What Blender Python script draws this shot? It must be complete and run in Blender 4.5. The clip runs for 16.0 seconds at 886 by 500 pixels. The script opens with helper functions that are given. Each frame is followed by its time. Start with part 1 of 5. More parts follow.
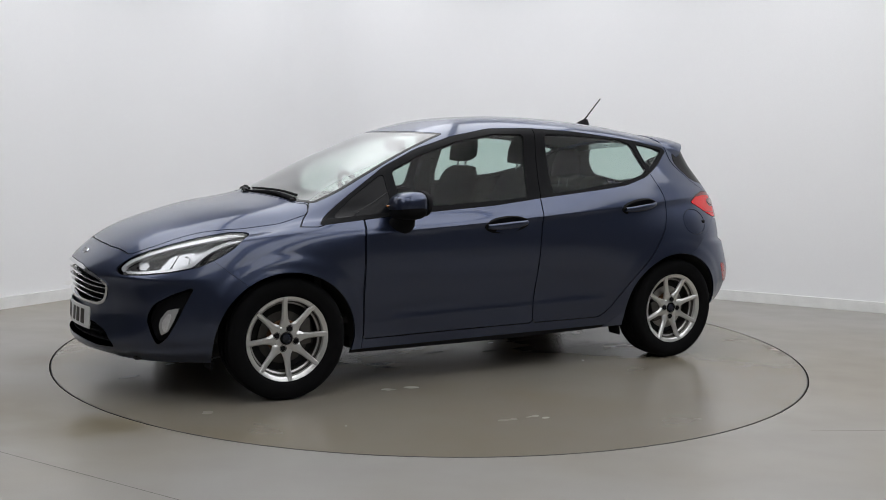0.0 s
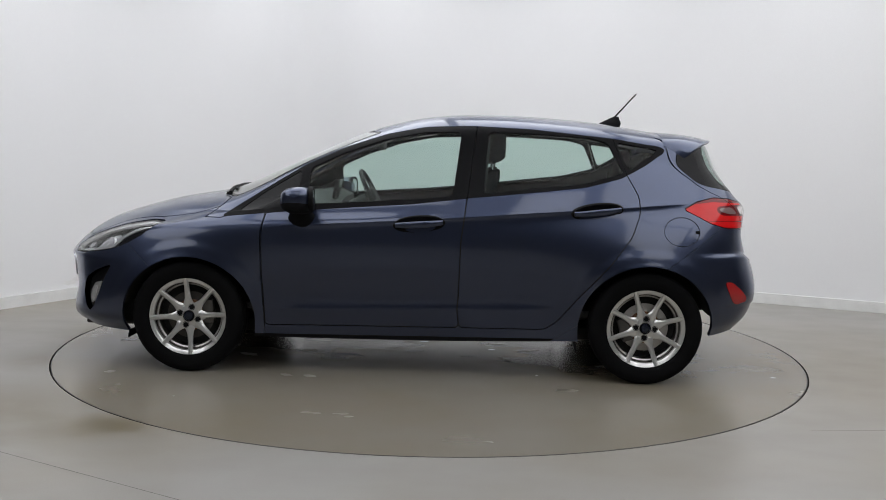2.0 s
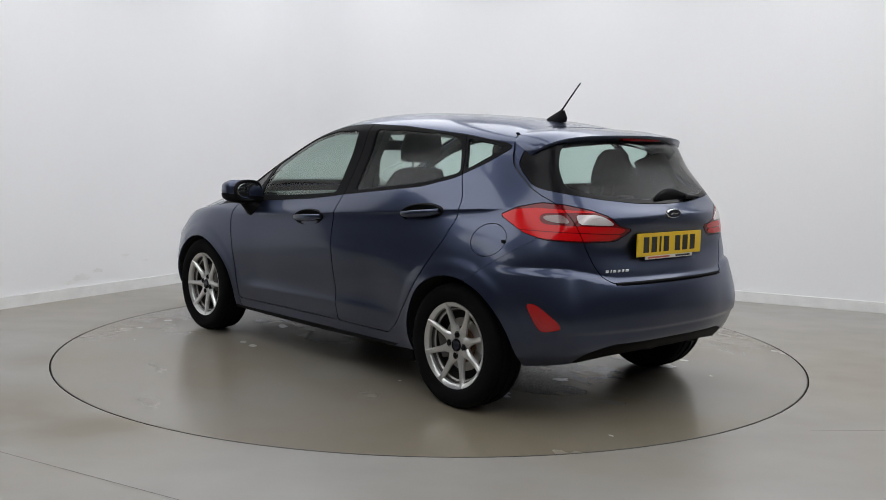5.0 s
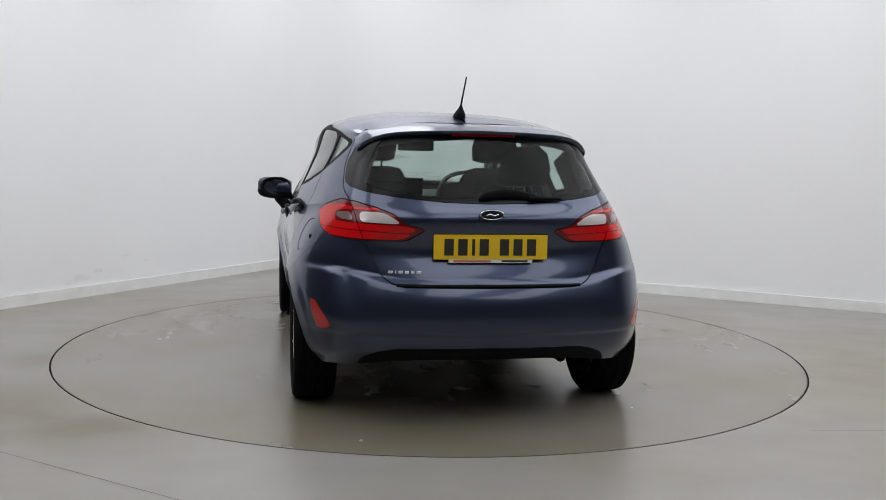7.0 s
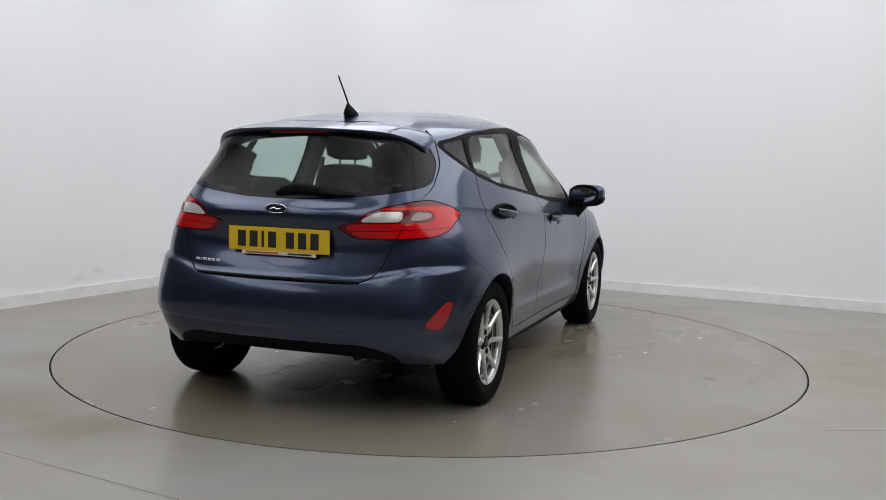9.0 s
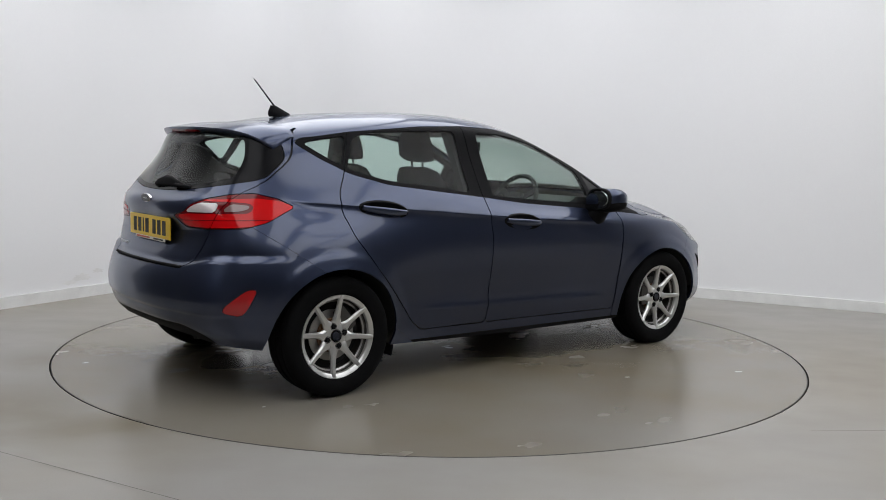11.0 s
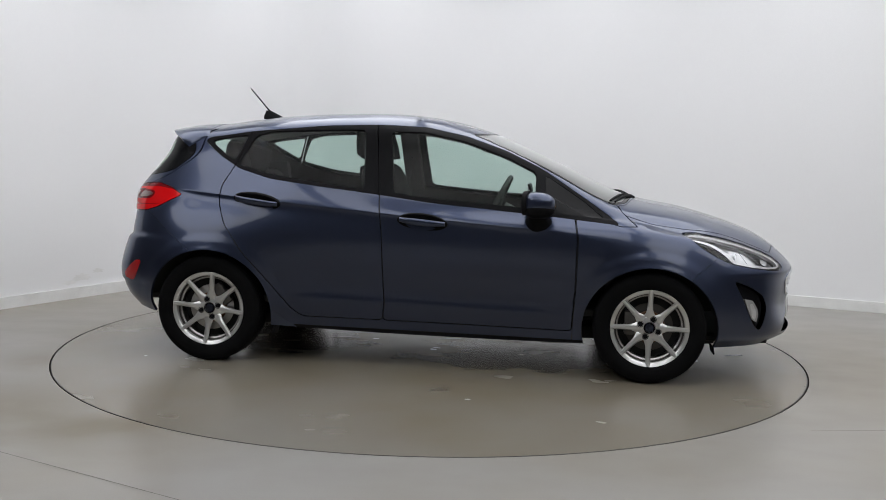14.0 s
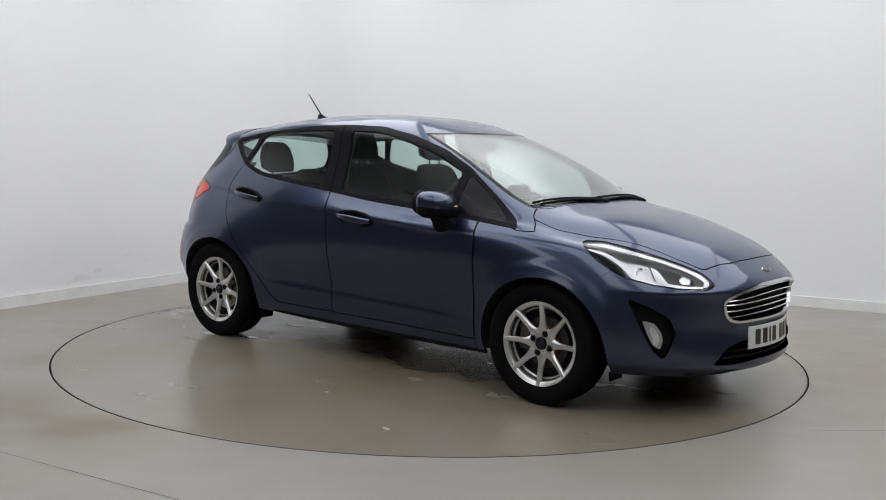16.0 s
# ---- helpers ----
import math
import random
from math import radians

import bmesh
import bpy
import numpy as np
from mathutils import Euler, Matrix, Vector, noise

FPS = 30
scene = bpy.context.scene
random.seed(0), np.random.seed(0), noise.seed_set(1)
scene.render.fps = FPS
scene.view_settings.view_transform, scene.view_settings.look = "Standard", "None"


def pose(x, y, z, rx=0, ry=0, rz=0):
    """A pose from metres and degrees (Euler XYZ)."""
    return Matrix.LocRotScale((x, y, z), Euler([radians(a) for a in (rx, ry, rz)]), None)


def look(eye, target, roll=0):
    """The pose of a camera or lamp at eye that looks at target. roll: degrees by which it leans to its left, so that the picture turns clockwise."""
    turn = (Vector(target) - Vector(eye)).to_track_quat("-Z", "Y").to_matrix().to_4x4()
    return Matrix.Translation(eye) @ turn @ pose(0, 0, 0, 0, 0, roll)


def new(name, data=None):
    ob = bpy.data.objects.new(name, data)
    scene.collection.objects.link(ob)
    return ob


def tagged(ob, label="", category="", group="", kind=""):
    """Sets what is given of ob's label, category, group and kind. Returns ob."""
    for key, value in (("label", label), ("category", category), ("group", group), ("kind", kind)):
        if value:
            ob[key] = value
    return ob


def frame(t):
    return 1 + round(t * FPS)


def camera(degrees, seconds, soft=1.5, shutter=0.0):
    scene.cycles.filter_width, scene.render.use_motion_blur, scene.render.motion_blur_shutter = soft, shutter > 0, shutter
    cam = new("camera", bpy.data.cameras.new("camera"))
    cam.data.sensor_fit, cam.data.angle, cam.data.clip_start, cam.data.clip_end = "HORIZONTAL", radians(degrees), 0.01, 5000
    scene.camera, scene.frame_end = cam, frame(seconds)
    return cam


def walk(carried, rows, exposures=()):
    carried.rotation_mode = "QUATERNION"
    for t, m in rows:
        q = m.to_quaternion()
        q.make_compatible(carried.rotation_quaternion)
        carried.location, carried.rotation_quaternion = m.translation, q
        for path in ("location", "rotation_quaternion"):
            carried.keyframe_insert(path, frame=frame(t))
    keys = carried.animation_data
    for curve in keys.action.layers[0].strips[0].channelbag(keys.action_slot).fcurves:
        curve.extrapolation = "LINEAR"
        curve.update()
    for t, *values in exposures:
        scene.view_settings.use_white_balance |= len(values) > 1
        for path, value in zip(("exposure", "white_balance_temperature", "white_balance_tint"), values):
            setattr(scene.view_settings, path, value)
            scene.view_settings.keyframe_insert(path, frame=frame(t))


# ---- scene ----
cam = camera(49.26, 16.0, soft=0.9)
EYE = (0.0, -6.088, 1.2555)
YAW, PITCH, ROLL = math.radians(0.578), math.radians(-6.057), 1.308
AIM = (EYE[0] + math.sin(YAW) * math.cos(PITCH), EYE[1] + math.cos(YAW) * math.cos(PITCH), EYE[2] + math.sin(PITCH))
walk(cam, [(0.0, look(EYE, AIM, ROLL)), (16.0, look(EYE, AIM, ROLL))], [(0.0, 0.0), (16.0, 0.0)])

# the turn of the table: degrees at the start, degrees a second
START, RATE = 208.72, -15.485
OFFSET = Vector((0.0534, 0.0741, 0.0))


def turned(t):
    return START + RATE * t

# ---- world and lights ----
world = bpy.data.worlds.new("hall")
scene.world = world
world.use_nodes = True
world.node_tree.nodes["Background"].inputs[0].default_value = (.75, .8, .9, 1)
world.node_tree.nodes["Background"].inputs[1].default_value = .05
LIGHT_POWER = 2.05  # glow of the diffusers


# ---- materials ----
def material(name, color, rough=.5, metal=0.0, coat=0.0, scale=30.0, vary=.08, bump=0.0, fine=400.0, spec=.5):
    """A surface with stains at one scale, grain at another, and fine relief."""
    m = bpy.data.materials.new(name)
    m.use_nodes = True
    nt = m.node_tree
    b = nt.nodes["Principled BSDF"]
    b.inputs["Roughness"].default_value, b.inputs["Metallic"].default_value = rough, metal
    b.inputs["Coat Weight"].default_value, b.inputs["Coat Roughness"].default_value = coat, .06
    b.inputs["Specular IOR Level"].default_value = spec
    co = nt.nodes.new("ShaderNodeTexCoord")
    n1, n2 = nt.nodes.new("ShaderNodeTexNoise"), nt.nodes.new("ShaderNodeTexNoise")
    n1.inputs["Scale"].default_value, n2.inputs["Scale"].default_value = scale / 10, fine
    n1.inputs["Detail"].default_value, n2.inputs["Detail"].default_value = 5, 2
    add = nt.nodes.new("ShaderNodeMath")
    add.operation = "ADD"
    ramp = nt.nodes.new("ShaderNodeMapRange")
    ramp.inputs["From Min"].default_value, ramp.inputs["From Max"].default_value = .6, 1.4
    ramp.inputs["To Min"].default_value, ramp.inputs["To Max"].default_value = 1 - vary, 1 + vary
    mul = nt.nodes.new("ShaderNodeVectorMath")
    mul.operation = "SCALE"
    mul.inputs[0].default_value = color
    for n in (n1, n2):
        nt.links.new(co.outputs["Object"], n.inputs["Vector"])
    nt.links.new(n1.outputs["Fac"], add.inputs[0])
    nt.links.new(n2.outputs["Fac"], add.inputs[1])
    nt.links.new(add.outputs[0], ramp.inputs["Value"])
    nt.links.new(ramp.outputs[0], mul.inputs["Scale"])
    nt.links.new(mul.outputs[0], b.inputs["Base Color"])
    if bump:
        bp = nt.nodes.new("ShaderNodeBump")
        bp.inputs["Strength"].default_value, bp.inputs["Distance"].default_value = bump, .002
        nt.links.new(n2.outputs["Fac"], bp.inputs["Height"])
        nt.links.new(bp.outputs[0], b.inputs["Normal"])
    return m


def glass(name, tint, ior=1.5, fall=4.5, haze=.05):
    m = bpy.data.materials.new(name)
    m.use_nodes = True
    nt = m.node_tree
    nt.nodes.remove(nt.nodes["Principled BSDF"])
    clear, gloss, mix, facing = (nt.nodes.new("ShaderNode" + k) for k in ("BsdfTransparent", "BsdfGlossy", "MixShader", "LayerWeight"))
    power, scale = nt.nodes.new("ShaderNodeMath"), nt.nodes.new("ShaderNodeMath")
    power.operation, power.inputs[1].default_value = "POWER", fall
    low = ((ior - 1) / (ior + 1)) ** 2
    scale.operation, scale.inputs[1].default_value, scale.inputs[2].default_value = "MULTIPLY_ADD", 1 - low, low
    clear.inputs[0].default_value = (*tint, 1)
    gloss.inputs["Roughness"].default_value = haze
    facing.inputs["Blend"].default_value = .5
    nt.links.new(facing.outputs["Facing"], power.inputs[0])
    nt.links.new(power.outputs[0], scale.inputs[0])
    nt.links.new(scale.outputs[0], mix.inputs[0])
    nt.links.new(clear.outputs[0], mix.inputs[1])
    nt.links.new(gloss.outputs[0], mix.inputs[2])
    nt.links.new(mix.outputs[0], nt.nodes["Material Output"].inputs[0])
    return m


def glow(name, color, power):
    m = material(name, color, .4)
    b = m.node_tree.nodes["Principled BSDF"]
    b.inputs["Emission Color"].default_value, b.inputs["Emission Strength"].default_value = (*color, 1), power
    return m


PAINT = material("blue_metallic_paint", (.040, .051, .092), .31, .88, .85, 12, .05, .04, 1800)
PAINT.node_tree.nodes["Principled BSDF"].inputs["Specular Tint"].default_value = (.68, .72, .82, 1)
PAINT.node_tree.nodes["Principled BSDF"].inputs["Coat Roughness"].default_value = .085
BLACK = material("black_plastic", (.007, .007, .008), .6, 0, 0, 40, .2, .1, 400, .06)
GLOSSBLACK = material("gloss_black_trim", (.005, .005, .006), .2, 0, 0, 40, .1, 0, 400, .12)
RUBBER = material("tyre_rubber", (.0045, .0045, .005), .85, 0, 0, 60, .3, .3, 300, .08)
ALLOY = material("silver_alloy", (.62, .62, .61), .28, .72, .4, 50, .06)
STEEL = material("worn_disc_steel", (.42, .41, .40), .35, .8, 0, 60, .15)
MIRRORGLASS = material("mirror_silvering", (.50, .53, .56), .04, 1, 0, 20, .01)
LAMPSILVER = material("lamp_silver", (.56, .56, .57), .24, .65, 0, 40, .12)
SMOKE = material("smoked_lamp_window", (.20, .12, .12), .2, .1, .8, 60, .2)
# alloy with the shade behind the spokes put into its colour
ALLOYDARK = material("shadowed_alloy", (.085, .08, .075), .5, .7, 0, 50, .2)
CHROME = material("chrome", (.72, .73, .75), .12, 1, 0, 20, .03)
SATIN = material("satin_reflector", (.78, .79, .81), .3, .3, 0, 20, .05)
RUST = material("rusty_disc", (.19, .10, .055), .6, .5, 0, 60, .4, .2)
RED = material("red_lens", (.56, .004, .006), .10, 0, .2, 30, .1, 0, 400, .25)
DEEPRED = material("deep_red_lens", (.13, .002, .004), .10, 0, .2, 30, .12, 0, 400, .3)
CLEARLENS = material("frosted_clear_lens", (.58, .53, .53), .2, .1, 1.0, 60, .2)
REFLECTOR = material("red_reflector", (.38, .006, .008), .22, 0, .6, 80, .15, .4, 500)
SEAT = material("charcoal_seat_cloth", (.014, .014, .016), .95, 0, 0, 60, .12, 0, 500, .1)
TRIM = material("dark_interior_plastic", (.014, .014, .015), .6, 0, 0, 60, .2, .1)
LINING = material("pale_headlining", (.30, .30, .29), .9, 0, 0, 30, .08)
YELLOW = material("yellow_plate", (.72, .47, .015), .4, 0, .4, 20, .05)
PLATEWHITE = material("white_plate", (.62, .63, .62), .4, 0, .4, 20, .05)
INK = material("black_ink", (.02, .018, .012), .5)
PALE = material("white_strip", (.65, .63, .58), .5)
REDINK = material("red_ink", (.45, .10, .05), .5)
BADGE = material("blue_enamel", (.005, .008, .020), .25, .2, .3)
FOGLENS = material("ribbed_fog_lens", (.62, .62, .63), .18, .5, 1.0, 200, .4)
# close to the deck's tone but smoother, for the patches that imitate glints
GLINT = material("glint_patch", (.178, .166, .145), .13, 0, 0, 30, .15)
SCUFF = material("grey_wall_scuff", (.755, .75, .745), .8, 0, 0, 120, .12)
AMBER = material("amber_lens", (.50, .16, .02), .2, 0, 1.0)
WINDOW = glass("tinted_side_glass", (.72, .83, .79), 1.32, 4.5, .28)
SCREEN = glass("clear_screen_glass", (.80, .89, .845), 1.6, 3.0, .28)
LENS = glass("clear_lamp_lens", (.93, .94, .95), 1.42)
UNDER = material("underbody_black", (.010, .010, .010), .8, 0, 0, 30, .3)
# ---- body surface of the car: lengthwise lines lofted from sill to roof ----
# each line runs from the front's middle round the corner, along the side and round to the rear's middle
LINES = [
    [(2.02, 0, .185), (1.97, .35, .19), (1.84, .60, .20), (1.60, .74, .20), (1.25, .77, .20), (.82, .78, .195), (.3, .78, .195),
     (-.25, .78, .20), (-.85, .775, .215), (-1.25, .77, .23), (-1.56, .74, .25), (-1.76, .62, .275), (-1.84, .36, .30), (-1.85, 0, .30)],
    [(2.112, 0, .225), (2.055, .35, .235), (1.91, .63, .265), (1.62, .80, .27), (1.25, .835, .27), (.82, .802, .27), (.3, .788, .27),
     (-.25, .788, .275), (-.85, .804, .285), (-1.25, .835, .30), (-1.57, .79, .31), (-1.815, .64, .345), (-1.915, .38, .375), (-1.945, 0, .38)],
    [(2.098, 0, .40), (2.045, .36, .41), (1.90, .66, .43), (1.62, .83, .44), (1.25, .86, .45), (.82, .826, .44), (.3, .815, .44),
     (-.25, .815, .44), (-.85, .828, .45), (-1.25, .865, .46), (-1.57, .822, .46), (-1.835, .68, .47), (-1.935, .38, .48), (-1.965, 0, .48)],
    [(2.115, 0, .60), (2.07, .36, .60), (1.905, .64, .61), (1.62, .80, .62), (1.25, .862, .655), (.82, .858, .66), (.3, .852, .66),
     (-.25, .852, .67), (-.85, .858, .68), (-1.25, .868, .67), (-1.57, .822, .64), (-1.81, .675, .63), (-1.915, .38, .625), (-1.945, 0, .625)],
    [(2.0, 0, .722), (1.965, .36, .710), (1.845, .58, .70), (1.60, .74, .755), (1.25, .825, .80), (.82, .85, .82), (.3, .850, .84),
     (-.25, .849, .865), (-.85, .838, .885), (-1.25, .815, .86), (-1.57, .765, .82), (-1.775, .64, .79), (-1.832, .38, .78), (-1.846, 0, .78)],
    [(1.55, 0, .906), (1.53, .34, .897), (1.50, .56, .862), (1.43, .69, .82), (1.15, .765, .86), (.80, .788, .895), (.3, .787, .92),
     (-.25, .786, .98), (-.85, .773, 1.045), (-1.22, .738, 1.02), (-1.52, .695, .985), (-1.76, .58, .965), (-1.86, .36, .955), (-1.885, 0, .955)],
    [(1.13, 0, .990), (1.11, .36, .982), (1.06, .58, .958), (1.04, .68, .93), (1.0, .735, .90), (.78, .768, .925), (.3, .770, .955),
     (-.25, .767, 1.015), (-.85, .755, 1.075), (-1.18, .700, 1.105), (-1.47, .652, 1.075), (-1.72, .545, 1.045), (-1.80, .34, 1.015), (-1.83, 0, 1.01)],
    [(.70, 0, 1.182), (.68, .34, 1.177), (.64, .52, 1.172), (.60, .60, 1.165), (.52, .65, 1.15), (.38, .675, 1.16), (.1, .69, 1.17),
     (-.28, .69, 1.19), (-.80, .675, 1.205), (-1.12, .645, 1.215), (-1.40, .594, 1.195), (-1.60, .52, 1.185), (-1.69, .33, 1.175), (-1.715, 0, 1.175)],
    [(.22, 0, 1.379), (.20, .30, 1.377), (.15, .46, 1.366), (.10, .545, 1.357), (.02, .58, 1.359), (-.08, .592, 1.365), (-.2, .598, 1.375),
     (-.4, .602, 1.38), (-.80, .595, 1.37), (-1.08, .575, 1.345), (-1.35, .535, 1.315), (-1.55, .46, 1.305), (-1.62, .30, 1.315), (-1.645, 0, 1.325)],
    [(.12, 0, 1.405), (.10, .22, 1.404), (.07, .36, 1.401), (.02, .43, 1.409), (-.05, .45, 1.412), (-.13, .455, 1.415), (-.23, .46, 1.42),
     (-.42, .46, 1.425), (-.80, .455, 1.412), (-1.06, .44, 1.386), (-1.30, .40, 1.358), (-1.46, .34, 1.346), (-1.54, .22, 1.352), (-1.57, 0, 1.352)],
    [(.05, 0, 1.421), (.04, 0, 1.422), (.02, 0, 1.425), (-.02, 0, 1.431), (-.07, 0, 1.441), (-.14, 0, 1.446), (-.24, 0, 1.451),
     (-.42, 0, 1.453), (-.80, 0, 1.441), (-1.06, 0, 1.417), (-1.28, 0, 1.381), (-1.40, 0, 1.362), (-1.47, 0, 1.362), (-1.50, 0, 1.358)],
]
NET = np.array(LINES, float)
MIRROR = np.array([1.0, -1.0, 1.0])


def hermite(P, u, axis_first, axis_last):
    """Smooth curves through the rows of P (n, m, 3) at the places u (in rows); the ends go on mirrored in y where asked."""
    first = P[1] * MIRROR if axis_first else 2 * P[0] - P[1]
    last = P[-2] * MIRROR if axis_last else 2 * P[-1] - P[-2]
    Q = np.concatenate([first[None], P, last[None]])
    h = np.maximum(np.linalg.norm(np.diff(Q, axis=0), axis=2, keepdims=True), 1e-4)
    s = np.diff(Q, axis=0) / h
    m = (s[:-1] * h[1:] + s[1:] * h[:-1]) / (h[:-1] + h[1:])
    i = np.clip(np.floor(u).astype(int), 0, len(P) - 2)
    t = (u - i)[:, None, None]
    a, b, k = P[i], P[i + 1], h[i + 1]
    return ((2 * t**3 - 3 * t**2 + 1) * a + (t**3 - 2 * t**2 + t) * k * m[i]
            + (-2 * t**3 + 3 * t**2) * b + (t**3 - t**2) * k * m[i + 1])


def loft(u, v):
    """The half body at the stations u (0 front, 13 rear) and the lines v (0 sill, 10 roof's middle)."""
    along = hermite(NET.transpose(1, 0, 2), u, True, True)
    return hermite(along.transpose(1, 0, 2), v, False, True)


def steps(chord, size):
    """Places along a row of spans, each cut so finely that no piece is longer than size."""
    out = [np.linspace(i, i + 1, max(2, math.ceil(c / size)), endpoint=False) for i, c in enumerate(chord)]
    return np.concatenate(out + [[len(chord)]])


US = steps(np.linalg.norm(np.diff(NET, axis=1), axis=2).max(0), .0125)
VS = steps(np.linalg.norm(np.diff(NET, axis=0), axis=2).max(1), .0125)
GRID = loft(US, VS)


def ease(x, a, b):
    t = np.clip((x - a) / (b - a), 0, 1)
    return t * t * (3 - 2 * t)


def creases(G):
    """Press the flanks' creases into the lofted surface: shoulder line, lower door line, arch lips."""
    G = G.copy()
    x, y, z = G[..., 0].copy(), G[..., 1], G[..., 2].copy()
    side = ease(y, .55, .72)
    # shoulder: the flank falls in under a line that climbs to the rear
    line = .815 - .068 * (x - .7) + .012 * np.maximum(0, -x) 
    s = line - z
    span = ease(x, -1.58, -1.30) * (1 - ease(x, .45, .95))
    s = np.maximum(s, 0)
    y -= side * span * .024 * (1 - np.exp(-s / .035)) * np.exp(-s / .13)
    # lower door: hollow above a line, full below
    low = .375 - .025 * x
    s = z - low
    span = ease(x, -.86, -.55) * (1 - ease(x, .55, .86))
    s = np.maximum(s, 0)
    y -= side * span * .034 * (1 - np.exp(-s / .085)) * np.exp(-s / .15)
    # lips round the arches
    for cx, cz, a, b in ((1.247, .285, .366, .352), (-1.247, .292, .366, .356)):
        r = (np.hypot((x - cx) / a, (z - cz) / b) - 1) * .36
        y += side * .007 * np.exp(-np.maximum(r, 0) / .03) * (z > .15)
        y += side * .005 * (1 - ease(r, .045, .10)) * ease(z, .30, .42)
    # rear bumper: a shelf over its crest, hollow over it
    back = ease(-x, 1.45, 1.75)
    s = z - .655 - .05 * ease(y, .35, .7)
    push = .020 * back * ease(s, -.012, .02) * np.exp(-np.maximum(s, 0) / .05)
    G[..., 0] += push
    y -= .012 * back * ease(y, .45, .7) * ease(s, -.012, .02) * np.exp(-np.maximum(s, 0) / .06)
    # front bumper: hollow cheeks under a line between grille and fog lamp
    front = ease(x, 1.55, 1.80) * ease(y, .34, .48)
    s = np.maximum(.605 - z, 0)
    G[..., 0] -= .055 * front * (1 - np.exp(-s / .05)) * np.exp(-s / .11)
    # second, finer line low on the rear bumper
    s = .435 - z
    G[..., 0] += .010 * back * ease(s, -.008, .012)
    return G


def crown(G):
    """Let the roof be one smooth shell, its height a low polynomial of the plan fitted to the upper lines."""
    P = NET[8:, :11].reshape(-1, 3)

    def terms(x, y):
        return np.stack([x ** i * y ** (2 * k) for i in range(5) for k in range(3)], -1)
    c = np.linalg.lstsq(terms(P[:, 0], P[:, 1]), P[:, 2], rcond=None)[0]
    w = ease(VS, 7.75, 8.35)[:, None] * (1 - ease(US, 9.2, 10.2))[None, :]
    G = G.copy()
    G[..., 2] += w * (terms(G[..., 0], G[..., 1]) @ c - G[..., 2])
    return G




def faired(G):
    """Even out the lofted sheet over a hand's width, so that highlights run on without lumps."""
    def blurred(A, axis, mirror_ends):
        k = np.exp(-.5 * (np.arange(-14, 15) / 5.0) ** 2)
        k /= k.sum()
        n = A.shape[axis]
        A = np.moveaxis(A, axis, 0)
        if mirror_ends:
            head, tail = A[14:0:-1] * MIRROR, A[-2:-16:-1] * MIRROR
        else:
            head, tail = 2 * A[:1] - A[14:0:-1], A[-2:-16:-1] * MIRROR
        B = np.concatenate([head, A, tail])
        return np.moveaxis(sum(w * B[i:i + n] for i, w in enumerate(k)), 0, axis)

    def soft(A):
        return blurred(blurred(A, 1, True), 0, False)
    S = soft(soft(G))
    S = 1.8 * S - .8 * soft(soft(S))
    w = (ease(G[..., 2], .50, .66) * (1 - .75 * ease(G[..., 0], 1.55, 1.9)))[..., None]
    return G + w * (S - G)


GRID = creases(faired(crown(GRID)))


# ---- small mesh tools ----
def data(name, V, F, mats, smooth=True, normals=None):
    me = bpy.data.meshes.new(name)
    me.from_pydata([tuple(map(float, v)) for v in V], [], [tuple(map(int, f)) for f in F])
    for m in mats if isinstance(mats, (list, tuple)) else [mats]:
        me.materials.append(m)
    me.polygons.foreach_set("use_smooth", [smooth] * len(me.polygons))
    if normals is not None:
        me.normals_split_custom_set_from_vertices([tuple(map(float, n)) for n in normals])
    return me


def part(name, me, parent, label="", m=None):
    ob = new(name, me)
    ob.parent = parent
    if m is not None:
        ob.matrix_basis = m
    return tagged(ob, label)


def bevelled(name, size, mat, bevel=.01, segments=2, m=None, taper=None):
    """A box with rounded edges, its centre at the origin; taper scales the top in x and y."""
    bm = bmesh.new()
    bmesh.ops.create_cube(bm, size=1)
    for v in bm.verts:
        k = taper if taper and v.co.z > 0 else (1, 1)
        v.co = Vector((v.co.x * size[0] * k[0], v.co.y * size[1] * k[1], v.co.z * size[2]))
    if bevel:
        bmesh.ops.bevel(bm, geom=bm.edges[:], offset=bevel, segments=segments, profile=.6, affect="EDGES")
    if m is not None:
        bmesh.ops.transform(bm, matrix=m, verts=bm.verts)
    me = bpy.data.meshes.new(name)
    bm.to_mesh(me)
    bm.free()
    me.materials.append(mat)
    me.polygons.foreach_set("use_smooth", [True] * len(me.polygons))
    me.set_sharp_from_angle(angle=radians(35))
    return me


def lathe(name, profile, mat, n=64, sharp=30):
    """A profile of (radius, y) turned about the y axis."""
    V = [(r * math.cos(a), y, r * math.sin(a)) for r, y in profile for a in (2 * math.pi * i / n for i in range(n))]
    F = [(k * n + i, (k + 1) * n + i, (k + 1) * n + (i + 1) % n, k * n + (i + 1) % n) for k in range(len(profile) - 1) for i in range(n)]
    me = data(name, V, F, mat)
    me.set_sharp_from_angle(angle=radians(sharp))
    return me


